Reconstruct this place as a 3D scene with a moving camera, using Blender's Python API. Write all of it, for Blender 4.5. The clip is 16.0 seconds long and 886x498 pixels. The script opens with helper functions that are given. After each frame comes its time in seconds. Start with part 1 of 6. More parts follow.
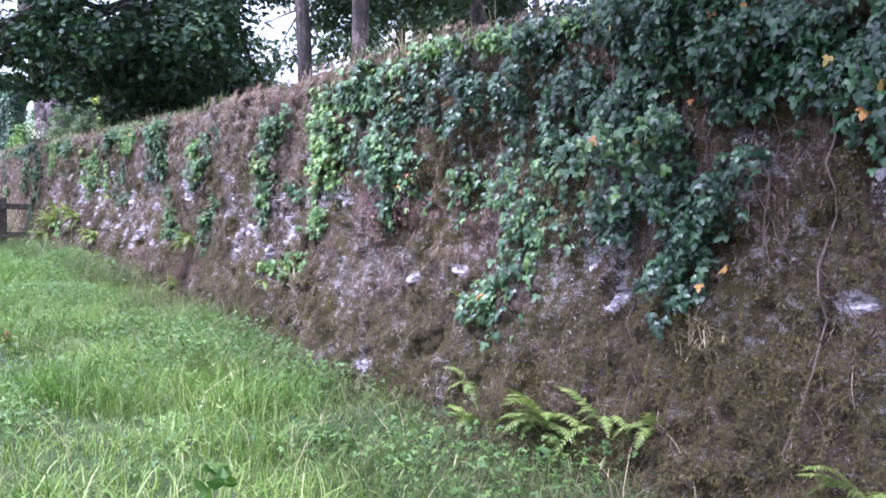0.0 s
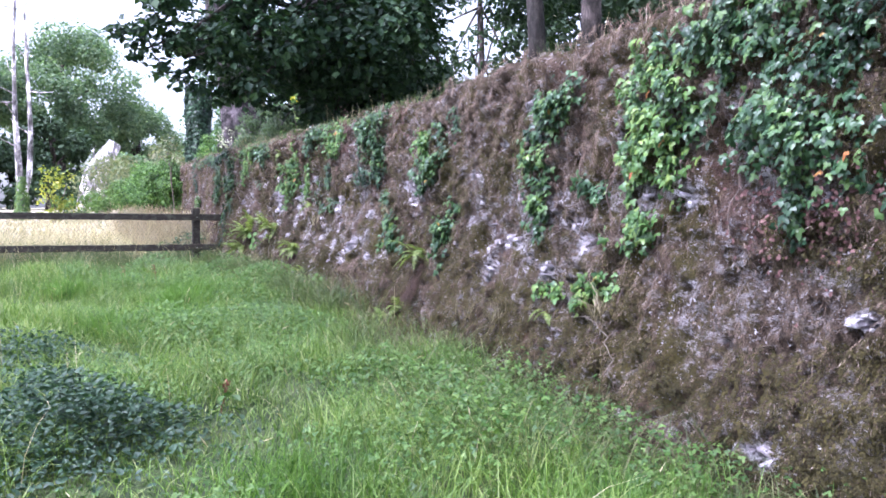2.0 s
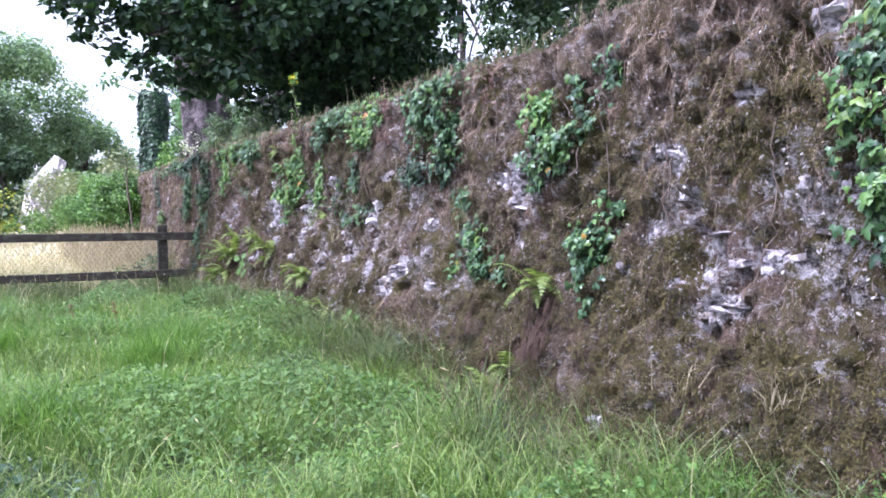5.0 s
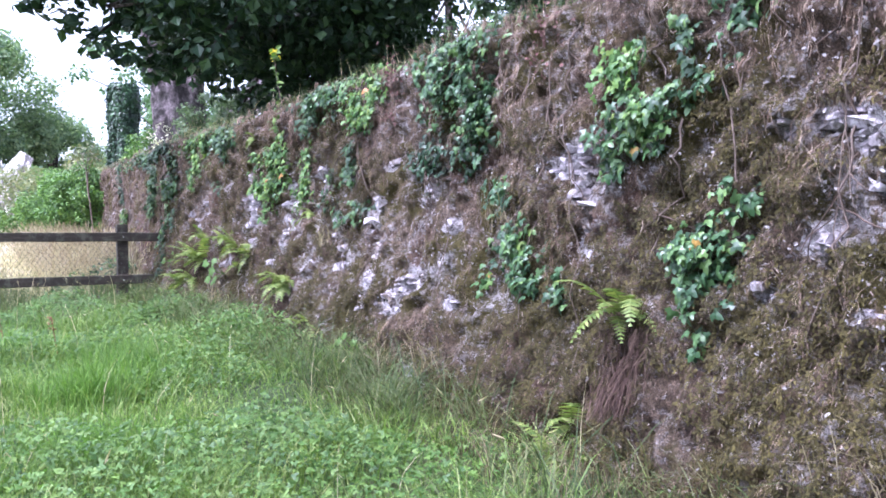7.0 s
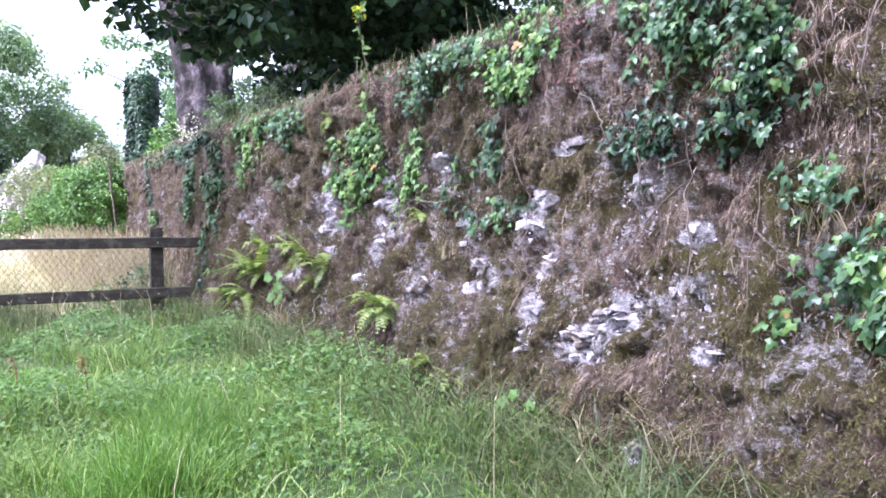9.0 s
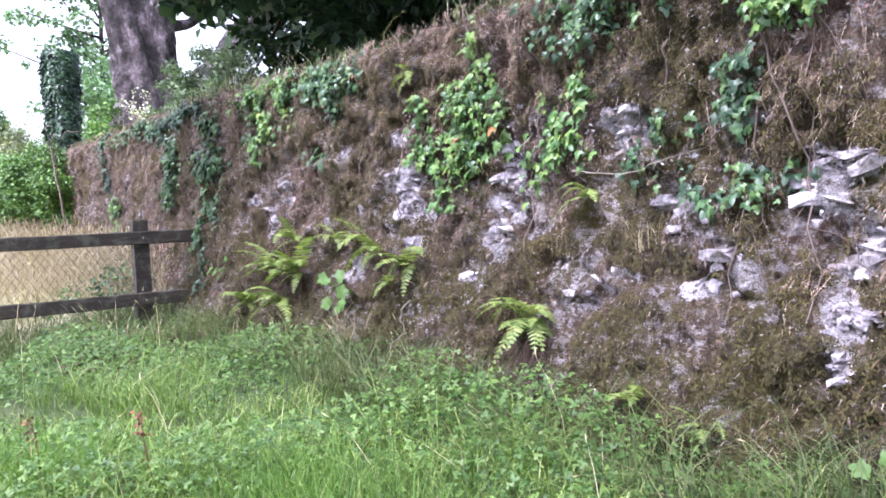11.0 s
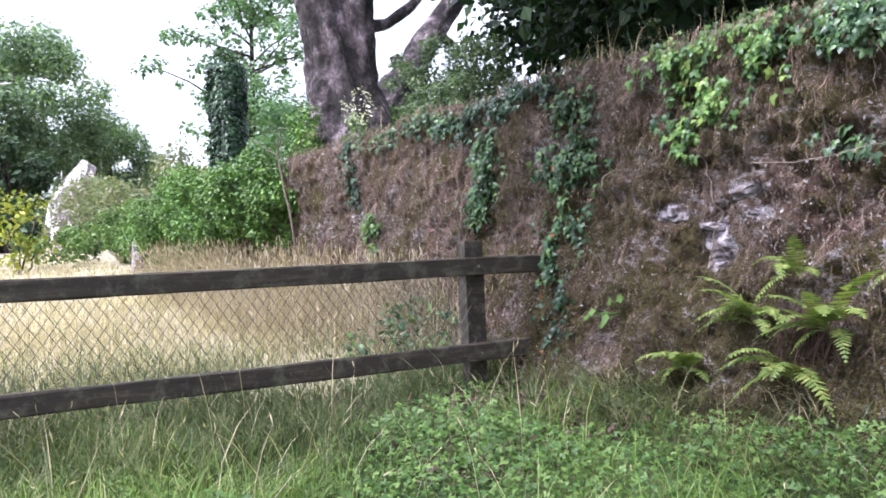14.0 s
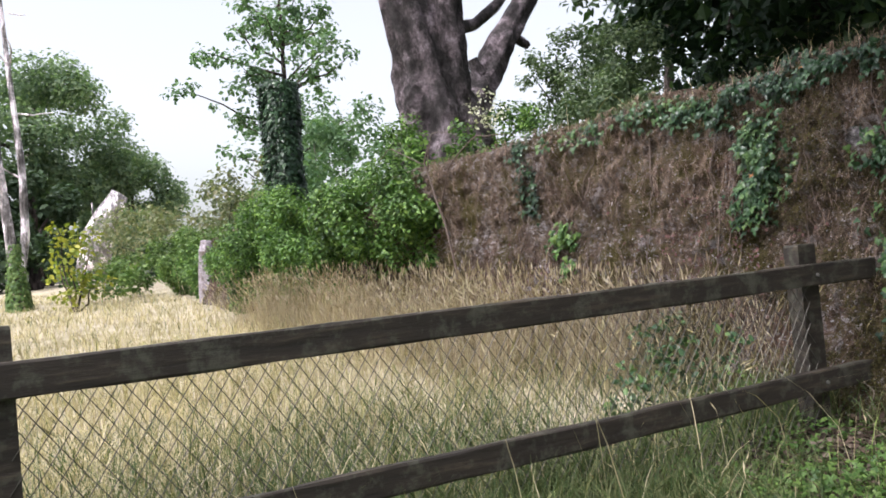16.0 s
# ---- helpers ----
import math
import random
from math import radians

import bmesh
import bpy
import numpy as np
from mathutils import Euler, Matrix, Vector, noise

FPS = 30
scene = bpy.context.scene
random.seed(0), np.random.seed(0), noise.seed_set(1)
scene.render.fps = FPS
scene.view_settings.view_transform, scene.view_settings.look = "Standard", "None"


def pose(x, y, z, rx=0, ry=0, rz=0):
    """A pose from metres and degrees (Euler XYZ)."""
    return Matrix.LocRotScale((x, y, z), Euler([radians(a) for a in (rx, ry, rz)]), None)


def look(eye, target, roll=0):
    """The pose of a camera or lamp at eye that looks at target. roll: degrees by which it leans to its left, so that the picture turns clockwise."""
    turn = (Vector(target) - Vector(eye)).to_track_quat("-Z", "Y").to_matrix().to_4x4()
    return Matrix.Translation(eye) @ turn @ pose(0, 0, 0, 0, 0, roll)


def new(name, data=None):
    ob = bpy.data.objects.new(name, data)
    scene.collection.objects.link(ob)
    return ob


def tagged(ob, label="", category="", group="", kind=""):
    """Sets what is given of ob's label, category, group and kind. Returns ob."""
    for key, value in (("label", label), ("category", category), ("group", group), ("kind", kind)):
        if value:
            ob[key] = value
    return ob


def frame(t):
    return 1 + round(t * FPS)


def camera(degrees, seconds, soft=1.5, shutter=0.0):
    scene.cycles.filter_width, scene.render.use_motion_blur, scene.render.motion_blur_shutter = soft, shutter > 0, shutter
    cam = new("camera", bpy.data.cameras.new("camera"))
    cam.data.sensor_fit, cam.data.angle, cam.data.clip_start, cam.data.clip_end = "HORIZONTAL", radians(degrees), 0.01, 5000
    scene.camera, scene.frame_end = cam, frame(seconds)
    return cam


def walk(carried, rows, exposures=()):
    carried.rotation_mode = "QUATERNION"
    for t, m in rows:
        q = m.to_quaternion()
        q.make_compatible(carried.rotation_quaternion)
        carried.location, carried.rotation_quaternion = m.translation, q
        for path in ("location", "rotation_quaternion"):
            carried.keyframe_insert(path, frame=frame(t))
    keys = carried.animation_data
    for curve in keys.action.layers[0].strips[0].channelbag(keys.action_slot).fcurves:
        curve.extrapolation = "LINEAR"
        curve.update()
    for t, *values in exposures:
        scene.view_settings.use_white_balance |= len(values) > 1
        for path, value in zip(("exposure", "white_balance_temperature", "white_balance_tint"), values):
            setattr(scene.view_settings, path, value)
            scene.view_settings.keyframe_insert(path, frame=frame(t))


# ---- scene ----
cam = camera(54.3, 16.0, soft=1.7)
METRES, EYE, TILT, LEAN, TURN = 17.6, 1.35, 0.0, 0.0, -37.4
ROWS = [
    (0.0, 0.0, 0.0, 0.0, 0.03, -1.94, -0.99),
    (0.5, -0.0157, 0.0354, 0.0005, 0.35, -1.74, 0.08),
    (1.0, -0.0349, 0.0634, 0.0014, 2.54, -1.51, 1.12),
    (1.5, -0.0545, 0.0928, 0.0008, 8.87, -0.92, 1.2),
    (2.0, -0.0747, 0.119, -0.0007, 10.38, -1.56, -0.34),
    (2.5, -0.0928, 0.1488, 0.0008, 7.84, -1.94, 2.08),
    (3.0, -0.1145, 0.1786, 0.001, 8.2, -2.06, 3.02),
    (3.5, -0.1352, 0.2046, 0.0016, 10.08, -1.87, 3.52),
    (4.0, -0.1535, 0.2356, 0.001, 9.2, -1.54, 2.67),
    (6.5, -0.1901, 0.3471, -0.0006, 6.25, -0.11, 0.35),
    (7.0, -0.2017, 0.3736, 0.0004, 5.89, -0.4, 0.4),
    (7.5, -0.2153, 0.402, 0.0005, 8.0, -0.11, 1.49),
    (8.0, -0.2345, 0.4293, 0.001, 7.61, 0.09, 0.9),
    (8.5, -0.2522, 0.455, 0.0038, 3.91, -0.18, 1.19),
    (9.0, -0.2699, 0.4777, 0.0059, 6.52, -0.53, 0.68),
    (11.5, -0.3789, 0.584, 0.0106, 0.16, -2.21, 2.78),
    (12.0, -0.4013, 0.6081, 0.0105, 4.35, -0.65, 1.76),
    (12.5, -0.4232, 0.6358, 0.0105, 5.74, -0.64, 1.35),
    (13.0, -0.448, 0.6592, 0.0108, 6.24, -0.18, 1.08),
    (13.5, -0.4744, 0.6803, 0.0133, 4.88, 0.46, 1.56),
    (14.0, -0.499, 0.6984, 0.015, 7.64, -0.07, 2.23),
    (14.5, -0.5262, 0.7085, 0.0164, 9.03, 1.26, 2.08),
    (15.0, -0.559, 0.7252, 0.0149, 9.85, 1.42, 1.86),
    (15.5, -0.5891, 0.7382, 0.0184, 8.18, 0.24, 3.61),
    (16.0, -0.6122, 0.7492, 0.0219, 7.9, 0.92, 5.18),
]
EXPOSURES = [(0.0, 2.12, 5250, 30), (0.5, 2.28, 5200, 30), (1.0, 2.38, 5200, 30), (2.0, 1.9, 5350, 26), (3.0, 1.98, 5450, 25), (4.0, 1.82, 5450, 23), (6.5, 2.0, 5350, 25), (9.0, 2.15, 5450, 25), (11.5, 2.08, 5650, 25), (12.5, 1.92, 5650, 24), (13.5, 1.66, 5750, 20), (14.0, 1.66, 5800, 20), (14.5, 1.36, 5900, 18), (15.0, 1.17, 6100, 16), (15.5, 0.97, 6300, 15), (16.0, 1.04, 6350, 14)]
walk(cam, [(t, pose(0, 0, EYE, TILT, LEAN, TURN) @ pose(METRES * x, METRES * y, METRES * z, 90 + pitch, roll, yaw)) for t, x, y, z, yaw, pitch, roll in ROWS], EXPOSURES)

# ---- world, sun ----
world = bpy.data.worlds.new("sky")
scene.world = world
world.use_nodes = True
wt = world.node_tree
wt.nodes.clear()
w_out = wt.nodes.new("ShaderNodeOutputWorld")
w_bg = wt.nodes.new("ShaderNodeBackground")
w_hsv = wt.nodes.new("ShaderNodeHueSaturation")
w_sky = wt.nodes.new("ShaderNodeTexSky")
w_sky.sky_type, w_sky.sun_disc = "NISHITA", False
SUN_EL, SUN_AZ = radians(62), radians(-95)      # azimuth from +y towards +x
w_sky.sun_elevation, w_sky.sun_rotation = SUN_EL, SUN_AZ
w_sky.dust_density, w_sky.ozone_density = 4.0, 1.0
w_hsv.inputs["Saturation"].default_value = 0.30  # cloud cover
w_bg.inputs["Strength"].default_value = 0.15
wt.links.new(w_sky.outputs[0], w_hsv.inputs["Color"])
wt.links.new(w_hsv.outputs[0], w_bg.inputs["Color"])
wt.links.new(w_bg.outputs[0], w_out.inputs["Surface"])
sun_data = bpy.data.lights.new("sun", "SUN")
sun_data.energy, sun_data.angle, sun_data.color = 1.7, radians(25), (1.0, 0.98, 0.95)
sun = new("sun", sun_data)
sun_dir = Vector((math.sin(SUN_AZ) * math.cos(SUN_EL), math.cos(SUN_AZ) * math.cos(SUN_EL), math.sin(SUN_EL)))
sun.matrix_world = look(sun_dir * 60, (0, 0, 0))

# ---- numbers and noise ----
rng = np.random.default_rng(7)


def hash3(i, j, k):
    h = (i * 73856093) ^ (j * 19349663) ^ (k * 83492791)
    h = ((h ^ (h >> 13)) * 1274126177) & 0xFFFFFFFF
    return ((h ^ (h >> 16)) & 0xFFFF) / 65535.0


def vn(x, y, z):
    """Value noise, 0 to 1."""
    x, y, z = np.broadcast_arrays(np.asarray(x, float), np.asarray(y, float), np.asarray(z, float))
    i, j, k = np.floor(x).astype(np.int64), np.floor(y).astype(np.int64), np.floor(z).astype(np.int64)
    u, v, w = x - i, y - j, z - k
    u, v, w = [a * a * (3 - 2 * a) for a in (u, v, w)]
    out = 0
    for di in (0, 1):
        for dj in (0, 1):
            for dk in (0, 1):
                wt8 = (u if di else 1 - u) * (v if dj else 1 - v) * (w if dk else 1 - w)
                out = out + wt8 * hash3(i + di, j + dj, k + dk)
    return out


def fbm(x, y, z, octaves=3):
    total, amp, norm = 0, 1.0, 0
    for o in range(octaves):
        f = 2.03 ** o
        total = total + amp * vn(x * f + 17 * o, y * f + 5 * o, z * f - 9 * o)
        norm += amp
        amp *= 0.5
    return total / norm


def smooth(a):
    a = np.clip(a, 0, 1)
    return a * a * (3 - 2 * a)


WALL_Y = [-12, 0, 3, 5.5, 7.9, 9, 11, 13, 15, 20, 25, 37]
WALL_X = [2.6, 3.25, 3.47, 3.64, 3.86, 4.02, 4.16, 4.28, 4.34, 4.38, 4.48, 4.68]


def face_x(y):
    return np.interp(y, WALL_Y, WALL_X)


def top_z(y):
    return np.interp(y, [-12, 2, 5, 8, 11, 16, 20, 24, 30, 37], [2.45, 2.5, 2.62, 2.7, 2.72, 2.78, 2.88, 2.93, 2.95, 2.85]) + 0.07 * (vn(y * 1.3, 3, 8) - 0.5) + 0.05 * (vn(y * 4, 1, 2) - 0.5)


def ground_z(x, y):
    base = np.interp(y, [-30, 0, 9.6, 15, 17, 20, 25, 35, 45, 60, 90, 3000], [-0.05, 0, 0.13, 0.28, 0.38, 0.46, 0.65, 1.1, 1.5, 2.1, 2.7, 3.0])
    bank = np.interp(y, [0, 6.5, 9.5, 13, 20, 24], [0.0, 0.0, 0.12, 0.2, 0.12, 0.1]) * smooth((x - face_x(y) + 1.7) / 1.4)
    near = np.exp(-((x / 30) ** 2 + ((y - 12) / 40) ** 2))
    return base + bank + near * (0.10 * (vn(x * 0.9, y * 0.9, 1) - 0.5) + 0.05 * (vn(x * 3, y * 3, 4) - 0.5))


def wall_off(h):
    """How far the foot of the wall stands out, by height above the ground."""
    return -0.36 * np.clip(1 - h / 1.25, 0, 1) ** 1.5


def wall_skin(y, z):
    """The x of the wall's rough face."""
    h = z - ground_z(face_x(y) - 0.3, y)
    lumps = 0.16 * (fbm(y * 1.1, z * 1.1, 2.5) - 0.5) + 0.10 * (fbm(y * 3.7, z * 4.5, 6.5) - 0.5) + 0.06 * (vn(y * 13, z * 15, 3) - 0.5) + 0.045 * np.abs(vn(y * 7, z * 9, 13) - 0.5) + 0.045 * (vn(y * 27, z * 27, 9) - 0.5)
    hollow = (0.055 * smooth((fbm(y * 7.3, z * 5.6, 31, 2) - 0.54) / 0.14) + 0.04 * smooth((vn(y * 17, z * 14, 37) - 0.6) / 0.15)) * np.clip((21 - y) / 2, 0.3, 1)
    return face_x(y) + wall_off(h) - lumps + hollow


# places where the stones lie bare, (y, z, half width, half height), stretch by stretch
BARE_A = [(1.7, 1.05, 0.1, 0.04), (2.0, 1.2, 0.06, 0.03), (2.97, 1.02, 0.07, 0.13), (2.86, 0.9, 0.06, 0.05), (3.27, 1.13, 0.09, 0.07), (4.43, 1.02, 0.1, 0.04), (4.94, 0.94, 0.1, 0.05), (5.4, 0.29, 0.16, 0.08), (7.4, 0.83, 0.18, 0.05), (7.46, 0.58, 0.07, 0.05), (7.52, 1.36, 0.16, 0.05), (7.33, 1.2, 0.12, 0.12), (7.78, 1.0, 0.1, 0.07)]
BARE_B = [(8.2, 2.25, 0.1, 0.08), (8.63, 2.01, 0.12, 0.05), (8.5, 1.22, 0.2, 0.09), (8.85, 0.98, 0.18, 0.08), (9.17, 1.77, 0.1, 0.1), (9.31, 1.8, 0.1, 0.05), (9.56, 1.79, 0.07, 0.06), (8.71, 2.0, 0.09, 0.05), (9.4, 1.35, 0.16, 0.09), (9.63, 1.15, 0.06, 0.05), (8.9, 0.93, 0.1, 0.06), (9.56, 0.31, 0.09, 0.05), (9.15, 1.1, 0.06, 0.03)]
BARE_C = [(11.0, 1.8, 0.19, 0.14), (10.66, 1.72, 0.08, 0.09), (10.85, 1.62, 0.1, 0.05), (12.28, 1.27, 0.08, 0.06), (12.26, 1.46, 0.07, 0.07), (12.39, 0.53, 0.07, 0.08), (12.1, 0.96, 0.07, 0.06), (12.68, 1.08, 0.18, 0.12), (12.88, 0.93, 0.25, 0.09), (13.1, 0.89, 0.1, 0.08), (13.2, 0.48, 0.1, 0.05)]
BARE_D = [(13.4, 1.67, 0.2, 0.1), (13.55, 1.55, 0.12, 0.08), (13.21, 1.95, 0.15, 0.07), (13.32, 1.32, 0.13, 0.1), (13.36, 1.09, 0.13, 0.1), (13.39, 0.92, 0.08, 0.09), (14.11, 1.15, 0.2, 0.06), (13.87, 1.9, 0.12, 0.05), (14.34, 1.55, 0.1, 0.06), (14.56, 1.97, 0.17, 0.13), (14.58, 1.83, 0.1, 0.08)]
BARE_E = [(15.49, 1.38, 0.16, 0.12), (15.6, 1.45, 0.2, 0.13), (15.5, 1.87, 0.1, 0.14), (15.66, 1.61, 0.12, 0.08), (16.5, 1.7, 0.24, 0.24), (16.63, 1.87, 0.13, 0.09), (16.39, 1.37, 0.1, 0.07), (16.62, 2.09, 0.15, 0.07), (17.1, 1.22, 0.13, 0.12), (16.45, 2.17, 0.07, 0.06), (16.2, 1.52, 0.07, 0.12)]
BARE_F = [(17.34, 2.05, 0.12, 0.06), (16.98, 2.19, 0.07, 0.08), (17.05, 1.63, 0.09, 0.05), (17.57, 1.51, 0.07, 0.08), (18.4, 1.74, 0.12, 0.06), (18.65, 1.58, 0.12, 0.14), (18.46, 1.88, 0.12, 0.08), (19.02, 1.78, 0.13, 0.06), (20.38, 2.3, 0.1, 0.06)]


def exposed(y, z):
    """How far the stones show through the roots, 0 to 1."""
    warp = 0.9 * (fbm(y * 7, z * 8, 77, 3) - 0.45)
    e = 0.62 * smooth((fbm(y * 2.6 + 3, z * 3.3, 55, 4) - 0.55) / 0.12) * np.clip(1.6 - np.abs(z - 1.4) / 0.55, 0.1, 1) * np.clip((18.5 - y) / 1.5, 0.1, 1)
    for yc, zc, ry, rz in BARE_A + BARE_B + BARE_C + BARE_D + BARE_E + BARE_F:
        d = np.hypot((y - yc) / ry, (z - zc) / rz) + warp * 1.7
        e = np.maximum(e, smooth((1.35 - d) / 0.8))
    return np.clip(e, 0, 1)


# ---- mesh helpers ----
def np_mesh(name, verts, faces, mat, smooth_shade=False):
    me = bpy.data.meshes.new(name)
    verts = np.asarray(verts, np.float32).reshape(-1, 3)
    faces = [np.asarray(f, np.int32) for f in faces if len(f)]
    loops = np.concatenate([f.ravel() for f in faces])
    sizes = np.concatenate([np.full(len(f), f.shape[1], np.int32) for f in faces])
    me.vertices.add(len(verts))
    me.vertices.foreach_set("co", verts.ravel())
    me.loops.add(len(loops))
    me.loops.foreach_set("vertex_index", loops)
    me.polygons.add(len(sizes))
    me.polygons.foreach_set("loop_start", np.concatenate([[0], np.cumsum(sizes)[:-1]]).astype(np.int32))
    me.polygons.foreach_set("use_smooth", np.full(len(sizes), smooth_shade))
    me.update(calc_edges=True)
    me.validate()
    me.materials.append(mat)
    return me


class Bag:
    """Collects pieces of geometry for one mesh."""

    def __init__(self):
        self.v, self.f, self.n = [], {}, 0

    def add(self, verts, *faces):
        verts = np.asarray(verts, float).reshape(-1, 3)
        for f in faces:
            f = np.asarray(f, np.int64)
            if len(f):
                self.f.setdefault(f.shape[1], []).append(f + self.n)
        self.v.append(verts)
        self.n += len(verts)

    def part(self, name, mat, parent=None, label="", smooth_shade=False, kind=""):
        me = np_mesh(name, np.concatenate(self.v), [np.concatenate(a) for a in self.f.values()], mat, smooth_shade)
        ob = new(name, me)
        if parent is not None:
            ob.parent = parent
        return tagged(ob, label=label, kind=kind)


def thing(name, label, category, at=(0, 0, 0), group="", kind=""):
    """An Empty at a thing's base; its parts are given in world places, so it stays at the origin of its own frame."""
    e = new(name)
    e.empty_display_size = 0.1
    return tagged(e, label=label, category=category, group=group, kind=kind)


def tube(points, radii, sides=6, rough=0.0, seed=0, cap=True, flute=0.0):
    """A tapered tube along points."""
    p = np.asarray(points, float)
    r = np.broadcast_to(np.asarray(radii, float), (len(p),))
    d = np.gradient(p, axis=0)
    d /= np.linalg.norm(d, axis=1)[:, None] + 1e-9
    ref = np.where(np.abs(d[:, 2:3]) > 0.9, np.array([[1.0, 0, 0]]), np.array([[0, 0, 1.0]]))
    a = np.cross(d, ref)
    for i in range(1, len(a)):          # keep the rings from twisting
        prev = a[i - 1] - d[i] * np.dot(a[i - 1], d[i])
        a[i] = prev
    a /= np.linalg.norm(a, axis=1)[:, None] + 1e-9
    b = np.cross(d, a)
    ang = np.linspace(0, 2 * np.pi, sides, endpoint=False)
    ring = np.cos(ang)[None, :, None] * a[:, None] + np.sin(ang)[None, :, None] * b[:, None]
    rad = r[:, None] * np.ones((1, sides))
    if rough:
        q = p[:, None] + ring * r[:, None, None]
        s = 1.0 / max(float(r.max()), 1e-3)
        rad = rad * (1 + rough * (fbm(q[..., 0] * s * 1.6 + seed, q[..., 1] * s * 1.6, q[..., 2] * s * 0.6) - 0.5) * 2 + rough * 0.5 * (vn(q[..., 0] * s * 6, q[..., 1] * s * 6 + seed, q[..., 2] * s * 2) - 0.5))
    if flute:
        zz = p[:, 2][:, None]
        wob = 3.0 * (vn(zz * 0.5, seed + 0.5, 2.0) - 0.5)
        rad = rad * (1 + flute * (np.abs(np.sin(3.5 * ang[None] + wob + seed)) - 0.6) + flute * 1.1 * (vn(np.cos(ang)[None] * 2.2 + seed, np.sin(ang)[None] * 2.2, zz * 2.3) - 0.5) + flute * 0.7 * (vn(np.cos(ang)[None] * 5 + seed, np.sin(ang)[None] * 5, zz * 6) - 0.5))
    v = p[:, None] + ring * rad[..., None]
    n, k = len(p), sides
    i, j = np.meshgrid(np.arange(n - 1), np.arange(k), indexing="ij")
    j2 = (j + 1) % k
    f = np.stack([i * k + j, i * k + j2, (i + 1) * k + j2, (i + 1) * k + j], -1).reshape(-1, 4)
    v = v.reshape(-1, 3)
    if cap:
        c0, c1 = len(v), len(v) + 1
        v = np.concatenate([v, p[:1], p[-1:]])
        jj = np.arange(k)
        t = np.concatenate([np.stack([np.full(k, c0), (jj + 1) % k, jj], -1), np.stack([np.full(k, c1), (n - 1) * k + jj, (n - 1) * k + (jj + 1) % k], -1)])
        return v, f, t
    return v, f


def wander(a, b, n=8, amount=0.1, seed=0):
    """A wavering line from a to b."""
    s = np.linspace(0, 1, n)[:, None]
    a, b = np.asarray(a, float), np.asarray(b, float)
    line = a + (b - a) * s
    w = np.stack([vn(s[:, 0] * 3.1 + seed * 7.7, seed + 0.3, k * 9.1) - 0.5 for k in range(3)], -1)
    return line + w * 2 * amount * np.sin(np.pi * np.clip(s * 0.5 + 0.02, 0, 1)) ** 0.7


def frames_of(normal, spin, up=None):
    """Rotation matrices whose third column is normal; spin turns them about it. Local y points along 'up' as far as it can."""
    n = normal / (np.linalg.norm(normal, axis=1)[:, None] + 1e-9)
    ref = np.tile(np.array([[0, 0, 1.0]]), (len(n), 1)) if up is None else up
    x = np.cross(ref, n)
    bad = np.linalg.norm(x, axis=1) < 1e-3
    x[bad] = (1, 0, 0)
    x /= np.linalg.norm(x, axis=1)[:, None]
    y = np.cross(n, x)
    c, s = np.cos(spin)[:, None], np.sin(spin)[:, None]
    x2, y2 = c * x + s * y, -s * x + c * y
    return np.stack([x2, y2, n], -1)


def scatter(bag, template, at, rot, size):
    """Copies of a small template (verts, *faces) as islands of one mesh."""
    tv, tf = np.asarray(template[0], float), template[1:]
    n, k = len(at), len(tv)
    if n == 0:
        return
    size = np.broadcast_to(size, (n,))
    v = np.einsum("nij,kj->nki", rot, tv) * size[:, None, None] + np.asarray(at)[:, None]
    base = np.arange(n)[:, None, None] * k
    bag.add(v, *[(np.asarray(f)[None] + base).reshape(-1, np.asarray(f).shape[1]) for f in tf])


def blades(bag, at, length, width, lean, seed=0, head=False):
    """Bent grass blades, or stalks with a seed head."""
    at = np.asarray(at)
    n = len(at)
    g = np.random.default_rng(seed)
    az = g.uniform(0, 2 * np.pi, n)
    dirn = np.stack([np.cos(az), np.sin(az), np.zeros(n)], -1)
    face = np.stack([-np.sin(az), np.cos(az), np.zeros(n)], -1)
    turn = g.uniform(-1.2, 1.2, n)[:, None]
    side = face * np.cos(turn) + dirn * np.sin(turn)
    length, width, lean = [np.broadcast_to(a, (n,)) for a in (length, width, lean)]
    levels = (0, 0.4, 0.72, 1.0)
    cols = []
    for s in levels:
        up = length * s * (1 - 0.45 * lean * s)
        out = length * lean * s * s
        c = at + dirn * out[:, None] + np.array([0, 0, 1.0]) * up[:, None]
        if s == 1.0:
            cols.append(c[:, None])
        else:
            wd = (width * (1 - 0.55 * s))[:, None] * side * 0.5
            cols.append(np.stack([c - wd, c + wd], 1))
    v = np.concatenate(cols, 1)
    base = np.arange(n)[:, None, None] * 7
    quad = np.array([[0, 1, 3, 2], [2, 3, 5, 4]])
    tri = np.array([[4, 5, 6]])
    bag.add(v, (quad[None] + base).reshape(-1, 4), (tri[None] + base).reshape(-1, 3))
    if head:
        tip = cols[3][:, 0]
        back = cols[2].mean(1)
        along = tip - back
        along /= np.linalg.norm(along, axis=1)[:, None]
        rot = frames_of(side, np.zeros(n), up=along)
        scatter(bag, SEED_HEAD, tip - along * 0.03, rot, length * 0.10)


SEED_HEAD = ([(0, -0.1, 0), (0.055, 0.25, 0.03), (-0.055, 0.25, -0.03), (0.045, 0.6, -0.04), (-0.045, 0.6, 0.04), (0, 1, 0), (0, 0.3, 0.06)],
             [(0, 1, 6), (0, 6, 2), (1, 3, 6), (6, 4, 2), (6, 3, 5), (6, 5, 4)])
